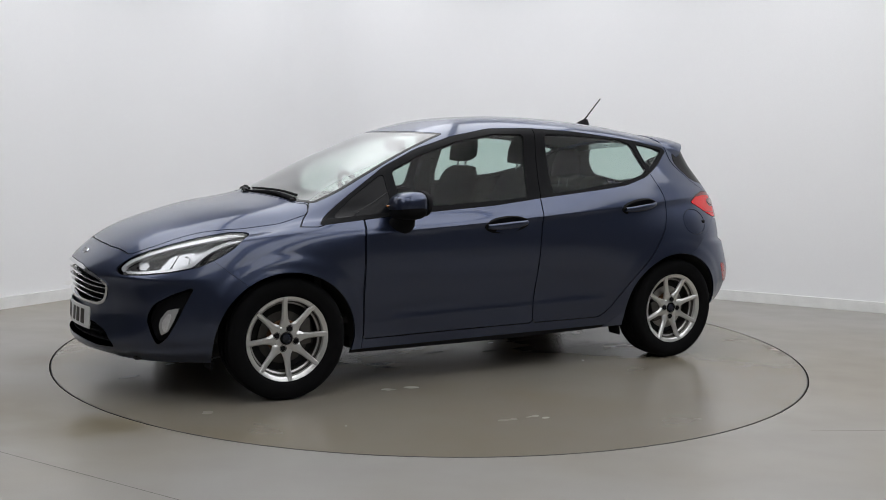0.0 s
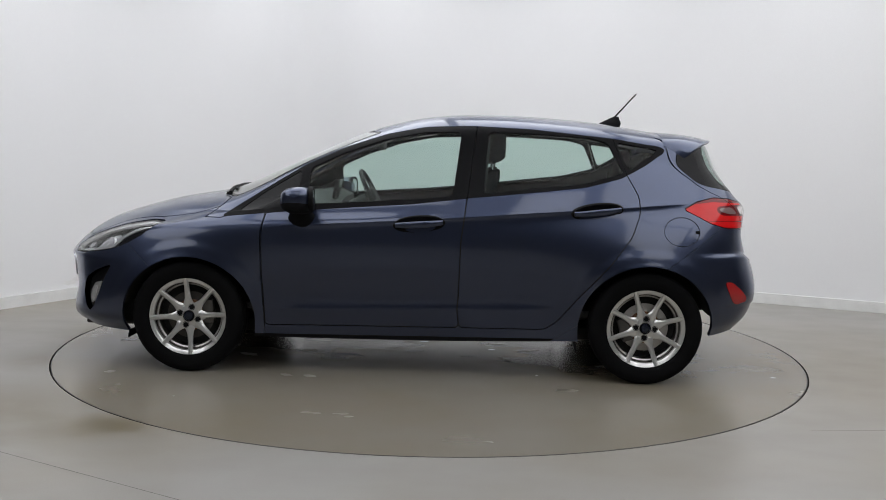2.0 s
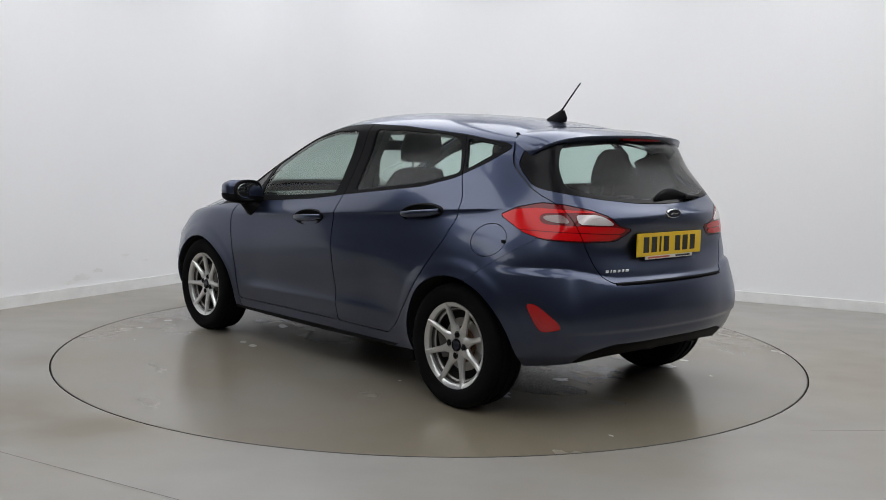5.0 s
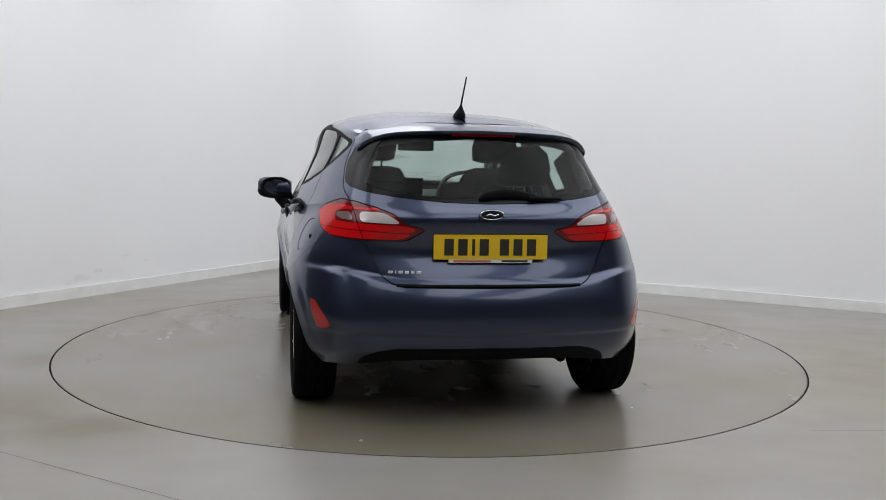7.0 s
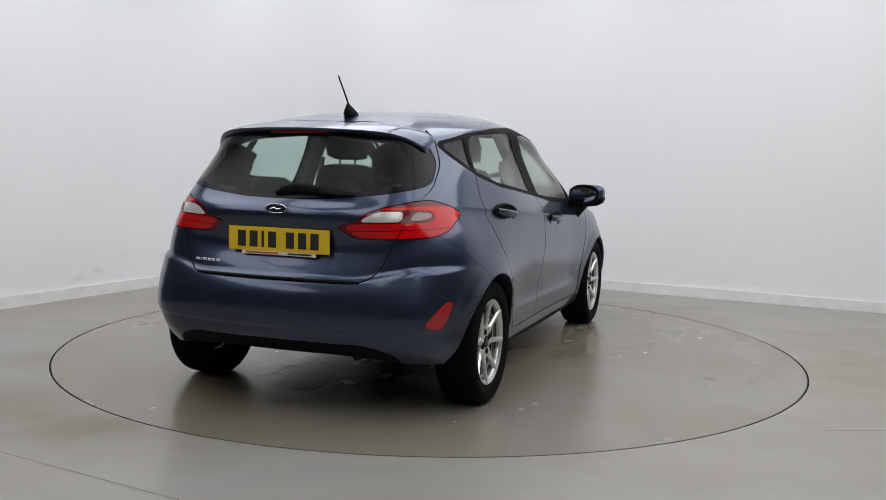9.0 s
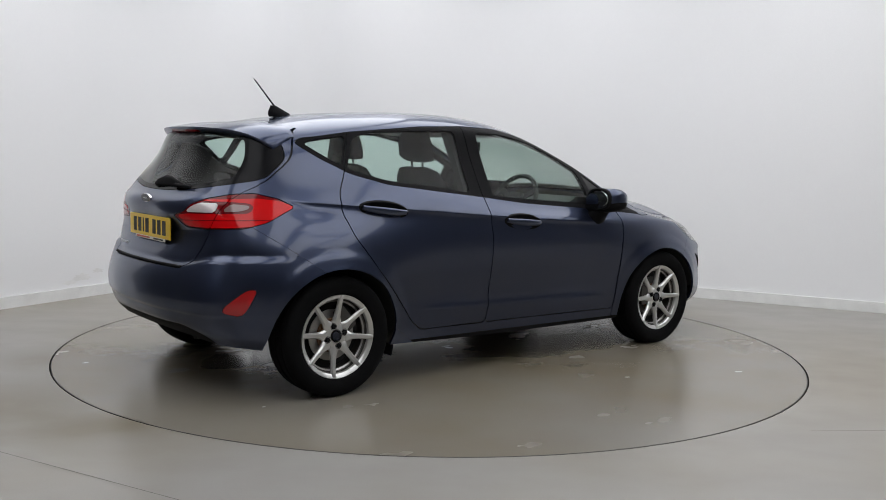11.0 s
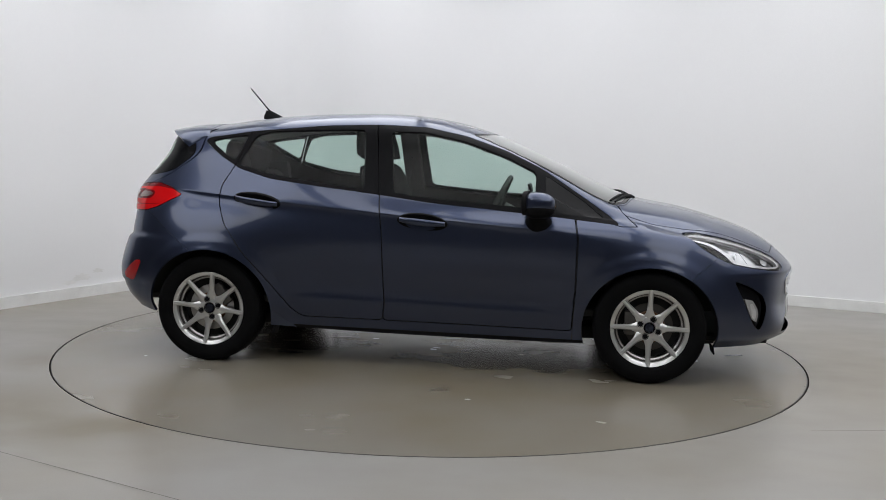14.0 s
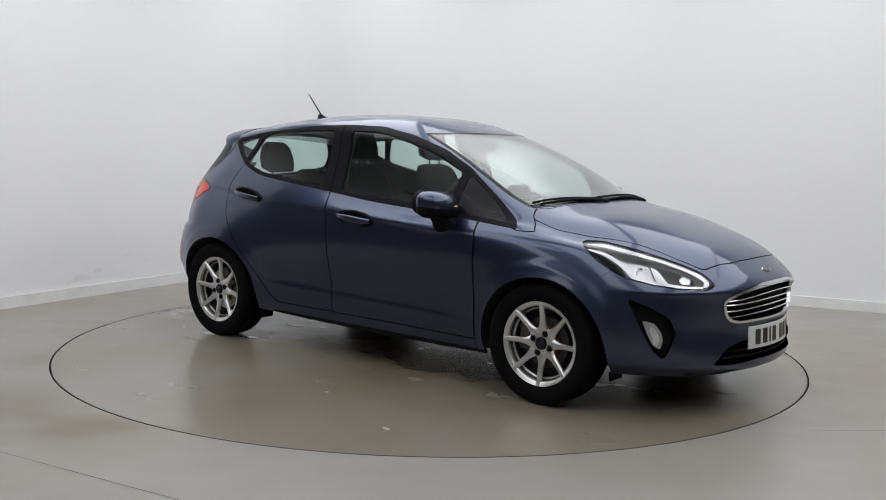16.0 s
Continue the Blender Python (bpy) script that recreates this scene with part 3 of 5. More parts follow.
def build_headlamp(mirror, sheet, s):
    lens = panel("headlamp", mirror(pushed(sheet, .001)), LENS, car, "clear headlamp with chrome daytime running strip", 0)
    lens.visible_shadow = False
    panel("housing", mirror(pushed(sheet, .045)), LAMPSILVER, lens, "silver lamp housing", -.04)
    dark = region("front_corner", [(.69, .788), (.78, .762), (.845, .737), (.895, .706), (.920, .672), (.80, .708), (.73, .744)], None, 1)
    d, _ = cut(sheet, dark, 0)
    panel("bezel", mirror(pushed(d, .012)), BLACK, lens, "black lamp bezel", .006)
    chamber = region("front_corner", [(1.10, .744), (1.16, .733), (1.30, .703), (1.375, .678), (1.38, .664), (1.315, .650), (1.13, .662)], None, 1)
    d, _ = cut(sheet, chamber, 0)
    panel("inner_bezel", mirror(pushed(d, .030)), BLACK, lens, "black lamp chamber", .006)
    # the last, innermost piece is a silver facet that stands in for a glint
    for shape, name, tone, deep, label in (
            ([(1.075, .732), (.98, .744), (.92, .714), (.942, .682), (.998, .669), (1.09, .668)], "main_reflector", LAMPSILVER, .024, "silver main reflector"),
            ([(1.135, .722), (1.088, .732), (1.103, .668), (1.183, .661)], "side_reflector", LAMPSILVER, .027, "silver side reflector"),
            ([(1.356, .681), (1.298, .692), (1.262, .674), (1.284, .657), (1.334, .658)], "glint_facet", LAMPSILVER, .024, "small silver facet put in for a glint")):
        d, _ = cut(sheet, region("front_corner", shape, None, 0), 0)
        panel(name, mirror(pushed(d, deep)), tone, lens, label, .008)
    brow = region("front_corner", [(.70, .796), (.80, .781), (.865, .755), (.915, .724), (.955, .684), (1.09, .660), (1.325, .640), (1.45, .640), (1.40, .630), (1.25, .634), (1.07, .648), (.935, .668), (.905, .702), (.85, .738), (.785, .766), (.69, .790)], None, 1)
    d, _ = cut(sheet, brow, 0)
    panel("lower_strip", mirror(pushed(d, .008)), LAMPSILVER, lens, "bright lower trim strip", .012)
    strip = region("front_corner", [(.69, .811), (.82, .815), (.99, .788), (1.17, .753), (1.318, .718), (1.43, .686), (1.478, .648), (1.43, .632), (1.405, .640), (1.44, .652), (1.40, .676), (1.31, .706), (1.16, .741), (.98, .773), (.82, .800)], None, 1)
    d, _ = cut(sheet, strip, 0)
    panel("running_strip", mirror(pushed(d, .006)), LAMPSILVER, lens, "bright running light strip", .012)
    for q, z, r in ((1.0, .706, .020),):
        # reflector bowls set back in the lamp
        k = np.argmin((sheet[0][:, 0] - sheet[0][:, 1] - q) ** 2 + (sheet[0][:, 2] - z) ** 2)
        p, n = sheet[0][k, :3], sheet[0][k, 3:]
        bowl = lathe("reflector_bowl", [(r * .25, -.020), (r * .6, -.014), (r, .006), (r * 1.06, .008), (r * 1.08, .0)], SATIN, 24)
        at = Vector(p - .030 * n)
        face = Vector((.85, .35 if q < 1.2 else .2, .12))
        if s < 0:
            at.y, face.y = -at.y, -face.y
        part("reflector_bowl", bowl, lens, "round chrome reflector", Matrix.Translation(at) @ face.to_track_quat("Y", "Z").to_matrix().to_4x4())


def build_fog(mirror, sheet, s):
    pocket = panel("fog_lamp_pocket", mirror(pushed(sheet, .030)), BLACK, car, "black fog lamp pocket", -.03)
    lampq = region("front_corner", [(.998, .476), (1.08, .464), (1.128, .420), (1.138, .385), (1.120, .343), (1.07, .362), (1.03, .42)], None, 0)
    d, _ = cut(sheet, lampq, 0)
    lamp = panel("fog_lamp", mirror(pushed(d, .012)), LAMPSILVER, pocket, "clear fog lamp in a bright surround", .018)
    inner = region("front_corner", [(1.045, .448), (1.075, .446), (1.108, .415), (1.115, .385), (1.100, .358), (1.078, .364), (1.062, .40)], None, 0)
    d, _ = cut(sheet, inner, 0)
    panel("lens", mirror(pushed(d, .009)), FOGLENS, lamp, "ribbed clear lens", .004)


def build_screens(screen, rear_screen, tailgate):
    inner, rim = cut(screen, lambda V: SCREEN_R(V) + .022, 0)
    ws = panel("windscreen", whole(inner), SCREEN, car, "clear laminated windscreen", 0)
    ws.visible_shadow = False
    panel("screen_band", whole(rim), GLOSSBLACK, ws, "black printed edge band", .006)
    clear = region("end", [(-.2, 1.322), (.40, 1.312), (.475, 1.27), (.522, 1.17), (.548, 1.085), (.50, 1.07), (.42, 1.050), (.21, 1.032), (0, 1.027), (-.2, 1.032)], None, 2)
    inner, rim = cut(rear_screen, clear, 0)
    rs = panel("rear_screen", whole(inner), WINDOW, tailgate, "tinted heated rear screen", 0)
    rs.visible_shadow = False
    panel("rear_screen_band", whole(rim), GLOSSBLACK, rs, "black printed edge band", .006)


def front_x(y, z):
    nose = GRID[:, US <= 2.2].reshape(-1, 3)
    d = (nose[:, 1] - abs(y)) ** 2 + (nose[:, 2] - z) ** 2
    k = np.argsort(d)[:4]
    return float(np.average(nose[k, 0], weights=1 / (d[k] + 1e-6)))


def rear_x(y, z):
    tail = GRID[:, US >= 10.8].reshape(-1, 3)
    d = (tail[:, 1] - abs(y)) ** 2 + (tail[:, 2] - z) ** 2
    k = np.argsort(d)[:4]
    return float(np.average(tail[k, 0], weights=1 / (d[k] + 1e-6)))


def on_top(x, y):
    roof = GRID[VS >= 5.5].reshape(-1, 3)
    d = (roof[:, 0] - x) ** 2 + (roof[:, 1] - abs(y)) ** 2
    k = np.argsort(d)[:4]
    return float(np.average(roof[k, 2], weights=1 / (d[k] + 1e-6)))


def build_grilles(grille, lower):
    backing = panel("grille", whole(pushed(grille, .055)), BLACK, car, "black radiator grille with chrome slats and frame", -.05)
    _, frame_half = cut(grille, lambda V: GRILLE(V) + .014, 0)
    panel("grille_frame", whole(pushed(frame_half, -.004)), CHROME, backing, "chrome grille frame", .02)
    for k in range(5):
        z = .606 - .031 * k
        half = .435 - .02 * abs(k - 2) - (.045 if k == 0 else 0)
        rings = []
        for i in range(25):
            y = -half + 2 * half * i / 24
            x = front_x(y, z) - .010
            zz = z + .010 - .03 * (y / .45) ** 2 * (1 if k < 2 else .5)
            rings.append([(x - .022, y, zz + .004), (x, y, zz + .0032), (x + .002, y, zz), (x, y, zz - .0032), (x - .022, y, zz - .004)])
        part("slat", loops("slat", rings, CHROME), backing, "chrome-edged slat")
    low = panel("lower_grille", whole(pushed(lower, .05)), BLACK, car, "black lower intake grille", -.05)
    for k in range(3):
        z = .342 - .028 * k
        half = .33 + .05 * k
        rings = []
        for i in range(21):
            y = -half + 2 * half * i / 20
            x = front_x(y, z) - .018
            rings.append([(x - .02, y, z + .004), (x, y, z + .003), (x, y, z - .003), (x - .02, y, z - .004)])
        part("slat", loops("slat", rings, BLACK), low)


def spoiler(tailgate):
    rings = []
    n = 32
    for i in range(n + 1):
        y = -.560 + 1.12 * i / n
        k = abs(y) / .560
        fx = -1.345 - .02 * (1 - k)
        front = (fx, on_top(fx, abs(y)) + .003)
        back = (-1.70 + .16 * k ** 2.4 + .05 * k ** 9, 1.334 - .022 * k ** 2 - .060 * k ** 9)
        thick = .018 + .012 * k
        top = []
        for j in range(7):
            t = j / 6
            x = front[0] + (back[0] - front[0]) * t
            z = front[1] + (back[1] - front[1]) * t + .010 * math.sin(math.pi * t)
            top.append((x, y, z))
        low = [(back[0] + .004, y, back[1] - .012), (back[0] + .03, y, back[1] - thick), (back[0] + .12, y, back[1] - thick - .02 - .015 * k), (front[0] - .02, y, front[1] - .055 - .03 * k)]
        rings.append(top + low)
    sp = part("spoiler", loops("spoiler", rings, PAINT, True, 50), tailgate, "body-coloured roof spoiler")
    bar = [[(-1.667 + .02 * (y / .3) ** 2, y, 1.306 + dz) for dz in (0, .013)] + [(-1.690 + .02 * (y / .3) ** 2, y, 1.309 + dz) for dz in (.013, 0)] for y in (-.15, -.1, -.05, 0, .05, .1, .15)]
    part("brake_light", loops("brake_light", bar, DEEPRED), sp, "red high-level brake light")


# ---- wheels ----
def build_wheels():
    tyre = [(.206, -.085), (.228, -.096), (.262, -.103), (.285, -.099), (.299, -.088), (.303, -.078), (.3045, -.06), (.299, -.057), (.299, -.050), (.3055, -.047), (.306, -.012),
            (.300, -.009), (.300, .009), (.306, .012), (.3055, .047), (.299, .050), (.299, .057), (.3045, .06), (.303, .078), (.299, .088), (.285, .099), (.262, .103), (.228, .096), (.2135, .088), (.209, .080)]
    tyre_me = lathe("tyre", tyre, RUBBER, 72, 40)
    barrel = lathe("wheel", [(.188, .060), (.1885, .074), (.191, .0785), (.198, .0815), (.2065, .0870), (.2105, .0885), (.2120, .085), (.209, .078)], ALLOY, 72, 40)
    # the barrel's shade and its step's lit edge are put into their colours
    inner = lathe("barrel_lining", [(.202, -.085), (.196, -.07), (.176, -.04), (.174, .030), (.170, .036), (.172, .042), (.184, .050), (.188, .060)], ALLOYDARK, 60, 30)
    step = lathe("barrel_step", [(.171, .0365), (.1725, .0425), (.180, .0475)], STEEL, 60)
    # one spoke: broad at the hub, tapering straight out onto the rim
    rings = []
    for r, w, y, th in ((.030, .022, .052, .03), (.050, .0205, .062, .028), (.066, .0270, .0650, .026), (.080, .0205, .0665, .025), (.096, .0155, .068, .024), (.120, .0132, .072, .022), (.150, .0124, .076, .021), (.172, .0120, .080, .020), (.190, .0122, .0845, .018), (.2085, .0128, .0905, .014)):
        rings.append([(r, y - th, -w), (r, y - .009, -w * 1.14), (r, y, -w * .62), (r, y + .001, 0), (r, y, w * .62), (r, y - .009, w * 1.14), (r, y - th, w)])
    spoke = loops("spoke", rings, ALLOY, True, 40)
    centre = lathe("hub", [(.070, .036), (.068, .054), (.058, .0625), (.034, .0655), (.031, .060)], ALLOY, 40)
    cap = lathe("hub_cap", [(.0255, .055), (.0248, .0655), (.021, .0695), (.0001, .0705)], BADGE, 32)
    ring = lathe("cap_ring", [(.0300, .0600), (.0298, .0690), (.0262, .0705), (.0250, .069)], GLOSSBLACK, 32)
    nut = lathe("lug_nut", [(.0140, .045), (.0135, .066), (.010, .071), (.0001, .0715)], BLACK, 12)
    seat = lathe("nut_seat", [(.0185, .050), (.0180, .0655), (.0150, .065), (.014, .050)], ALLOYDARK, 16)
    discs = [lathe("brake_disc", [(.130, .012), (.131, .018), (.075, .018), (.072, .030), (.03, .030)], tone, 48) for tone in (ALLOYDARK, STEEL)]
    rust = lathe("rusty_hub", [(.088, .0185), (.086, .034), (.04, .036), (.0001, .036)], RUST, 32)
    plate = lathe("dust_shield", [(.172, -.01), (.0001, -.01)], UNDER, 32)
    for x in (1.247, -1.247):
        for s in (1, -1):
            phase = (3.6 if x > 0 else 18) if s > 0 else (-.3 if x > 0 else 38.8)
            m = pose(x, s * (.752 if x > 0 else .748), .3045, 0, phase, 0 if s > 0 else 180)
            w = part("wheel", barrel, car, "silver eight-spoke alloy wheel", m)
            part("tyre", tyre_me, w, "black rubber tyre")
            part("barrel_lining", inner, w, "wheel barrel with its shade put into the colour")
            part("barrel_step", step, w)
            for k in range(8):
                part("spoke", spoke, w, "", pose(0, 0, 0, 0, 45 * k, 0))
            part("hub", centre, w)
            part("hub_cap", cap, w, "dark blue centre cap")
            part("cap_ring", ring, w)
            for k in range(4):
                a = radians(90 * k + 22)
                part("lug_nut", nut, w, "", pose(.051 * math.cos(a), 0, .051 * math.sin(a)))
                part("nut_seat", seat, w, "", pose(.051 * math.cos(a), 0, .051 * math.sin(a)))
            part("brake_disc", discs[0 if x > 0 else 1], w, "steel brake disc")
            part("rusty_hub", rust, w, "rusty hub face")
            part("dust_shield", plate, w)
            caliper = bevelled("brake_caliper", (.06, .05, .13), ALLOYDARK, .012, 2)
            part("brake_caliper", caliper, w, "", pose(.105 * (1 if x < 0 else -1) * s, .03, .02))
    # liners of the arches
    for x, z, a, b in ARCHES:
        for s in (1, -1):
            rings = []
            for t in range(25):
                ang = radians((12 if x > 0 else -2) + 170 * t / 24)
                c, q = math.cos(ang), math.sin(ang)
                lip = s * (on_side(x + a * c, z + b * q) - .008)
                rings.append([(x + (a + .003) * c, lip, z + (b + .003) * q), (x + (a + .012) * c, s * .50, z + (b + .012) * q), (x + (a + .035) * c, s * .50, z + (b + .035) * q), (x + (a + .026) * c, lip - s * .01, z + (b + .026) * q)])
            liner = part("arch_liner", loops("arch_liner", rings, UNDER), car, "black wheel arch liner")
            walls = [[(p[2][0], s * y, p[2][2]) for p in rings] for y in (.498, .486)]
            part("inner_wall", loops("inner_wall", walls, UNDER), liner)


# ---- outside fittings ----
def build_mirrors():
    for s in (1, -1):
        rings = []
        # housing drawn from the outer end inwards
        for t, y in enumerate((1.018, 1.006, .975, .925, .868, .825, .795)):
            k = (.35, .70, .93, 1.0, 1.0, .93, .80)[t]
            cx, cz = .628 - .015 * t / 6, .972 - .004 * t
            ring = []
            for i in range(20):
                a = 2 * math.pi * i / 20
                c, q = math.cos(a), math.sin(a)
                rx = .100 if c > 0 else .068
                ring.append((cx + k * rx * math.copysign(abs(c) ** (1.0 if c > 0 else .7), c), s * y, cz + k * .071 * math.copysign(abs(q) ** .7, q)))
            rings.append(ring)
        house = part("door_mirror", loops("door_mirror", rings, PAINT, True, 60), car, "body-coloured door mirror on a black foot")
        low = []
        for t, y in enumerate((1.020, 1.007, .975, .925, .868, .825, .790)):
            k = (.36, .72, .95, 1.02, 1.02, .95, .82)[t]
            ring = []
            for i in range(13):
                a = math.pi * (1 + i / 12)
                c, q = math.cos(a), math.sin(a)
                rx = .096 if c > 0 else .068
                ring.append((.628 - .015 * t / 6 + k * rx * math.copysign(abs(c) ** .75, c), s * y, .951 - .004 * t + k * .052 * q))
            low.append(ring)
        part("lower_cover", loops("lower_cover", low, BLACK, True, 60), house, "black lower cover")
        strip = [[(.716 - (y - .80) ** 2 * 1.9, s * y, .957), (.722 - (y - .80) ** 2 * 1.9, s * y, .953), (.716 - (y - .80) ** 2 * 1.9, s * y, .946)] for y in (.83, .86, .89, .92, .95)]
        rim = [[(x + .10 * (.898 - y), s * y, .968 + h * math.copysign(abs(math.sin(a)) ** .8, math.sin(a))) for a in (2 * math.pi * i / 24 for i in range(24)) for y in (.898 + w * math.copysign(abs(math.cos(a)) ** .8, math.cos(a)),)]
               for x, w, h in ((.575, .098, .066), (.553, .099, .066), (.549, .094, .062), (.551, .086, .055), (.562, .083, .052))]
        part("glass_rim", loops("glass_rim", rim, BLACK, True, 60), house, "black rim round the mirror glass")
        part("indicator", loops("indicator", strip, AMBER), house, "slim indicator strip")
        face = [[(x + .10 * (.898 - y), s * y, .968 + h * math.sin(a)) for x, w, h in ((x0, w0, h0),) for a in (2 * math.pi * i / 24 for i in range(24)) for y in (.898 + w * math.cos(a),)]
                for x0, w0, h0 in ((.556, .084, .053), (.552, .080, .049))]
        part("mirror_glass", loops("mirror_glass", face, MIRRORGLASS, True, 20), house, "mirror glass")
        foot = []
        for y, z, w, h in ((.905, .915, .046, .040), (.875, .893, .055, .052), (.850, .868, .072, .058), (.815, .850, .085, .060)):
            foot.append([(.62 + w * math.cos(a) * (1 if math.cos(a) > 0 else .8), s * y, z + h * math.sin(a)) for a in (2 * math.pi * i / 16 for i in range(16))])
        part("mirror_foot", loops("mirror_foot", foot, BLACK, True, 60), house, "black plastic mirror foot")


def build_handles():
    for x, z, tilt in ((-.010, .843, 4.5), (-.965, .930, 6.5)):
        for s in (1, -1):
            y = on_side(x, z)
            lean = math.degrees(math.atan2(on_side(x, z - .05) - on_side(x, z + .05), .1))
            yaw = math.degrees(math.atan2(on_side(x + .1, z) - on_side(x - .1, z), .2))
            cup = []
            # the cup stands proud; its black colour paints the shade of a recess
            for k, d in ((1.03, -.010), (1.0, .006), (.94, .008), (.80, .004), (.5, .002)):
                cup.append([(.141 * k * math.cos(a), d, .046 * k * math.sin(a)) for a in (2 * math.pi * i / 32 for i in range(32))])
            bar = []
            for i in range(13):
                t = -1 + i / 6
                w = .0185 * (1 - .35 * t * t) + .001
                out = .030 - .020 * abs(t) ** 3
                bar.append([(.128 * t, out + .010 * math.cos(a), .004 + w * math.sin(a)) for a in (2 * math.pi * j / 10 for j in range(10))])
            m = pose(x, s * y, z, -lean if s > 0 else lean, tilt, yaw if s > 0 else -yaw)
            if s < 0:
                cup = [[(p[0], -p[1], p[2]) for p in r] for r in cup]
                bar = [[(p[0], -p[1], p[2]) for p in r] for r in bar]
            h = part("door_handle", loops("door_handle", bar, PAINT, True, 60), car, "body-coloured pull handle", m)
            part("handle_cup", loops("handle_cup", cup, BLACK, True, 50), h, "handle cup with its recess shade put in as black")


def plate(name, m, mat, label, bow=0.0):
    """A number plate that bends back by bow times the square of the way from its middle."""
    me = bpy.data.meshes.new(name)
    bm = bmesh.new()
    for i in range(17):
        x = -.26 + .52 * i / 16
        z = -bow * x * x
        for y, d in ((-.0535, .0), (-.0555, .003), (-.0535, .006), (.0535, .006), (.0555, .003), (.0535, .0)):
            bm.verts.new((x, y, z + d - .003))
    bm.verts.ensure_lookup_table()
    for i in range(16):
        for k in range(6):
            bm.faces.new([bm.verts[j] for j in (i * 6 + k, i * 6 + (k + 1) % 6, i * 6 + 6 + (k + 1) % 6, i * 6 + 6 + k)])
    bm.faces.new([bm.verts[k] for k in range(5, -1, -1)])
    bm.faces.new([bm.verts[96 + k] for k in range(6)])
    bmesh.ops.recalc_face_normals(bm, faces=bm.faces)
    bm.to_mesh(me)
    bm.free()
    me.materials.append(mat)
    base = part(name, me, car, label, m)
    # characters stand as plain bars
    x = -.212
    for w in (.042, .042, .014, .042, 0, .042, .042, .042):
        if not w:
            x += .030
            continue
        c = x + w / 2
        part("character_bar", bevelled("character_bar", (w, .074, .001), INK, 0), base, "black character bar", pose(c, .0, .0036 - bow * c * c, 0, math.degrees(math.atan(2 * bow * c)), 0))
        x += w + .0205
    return base


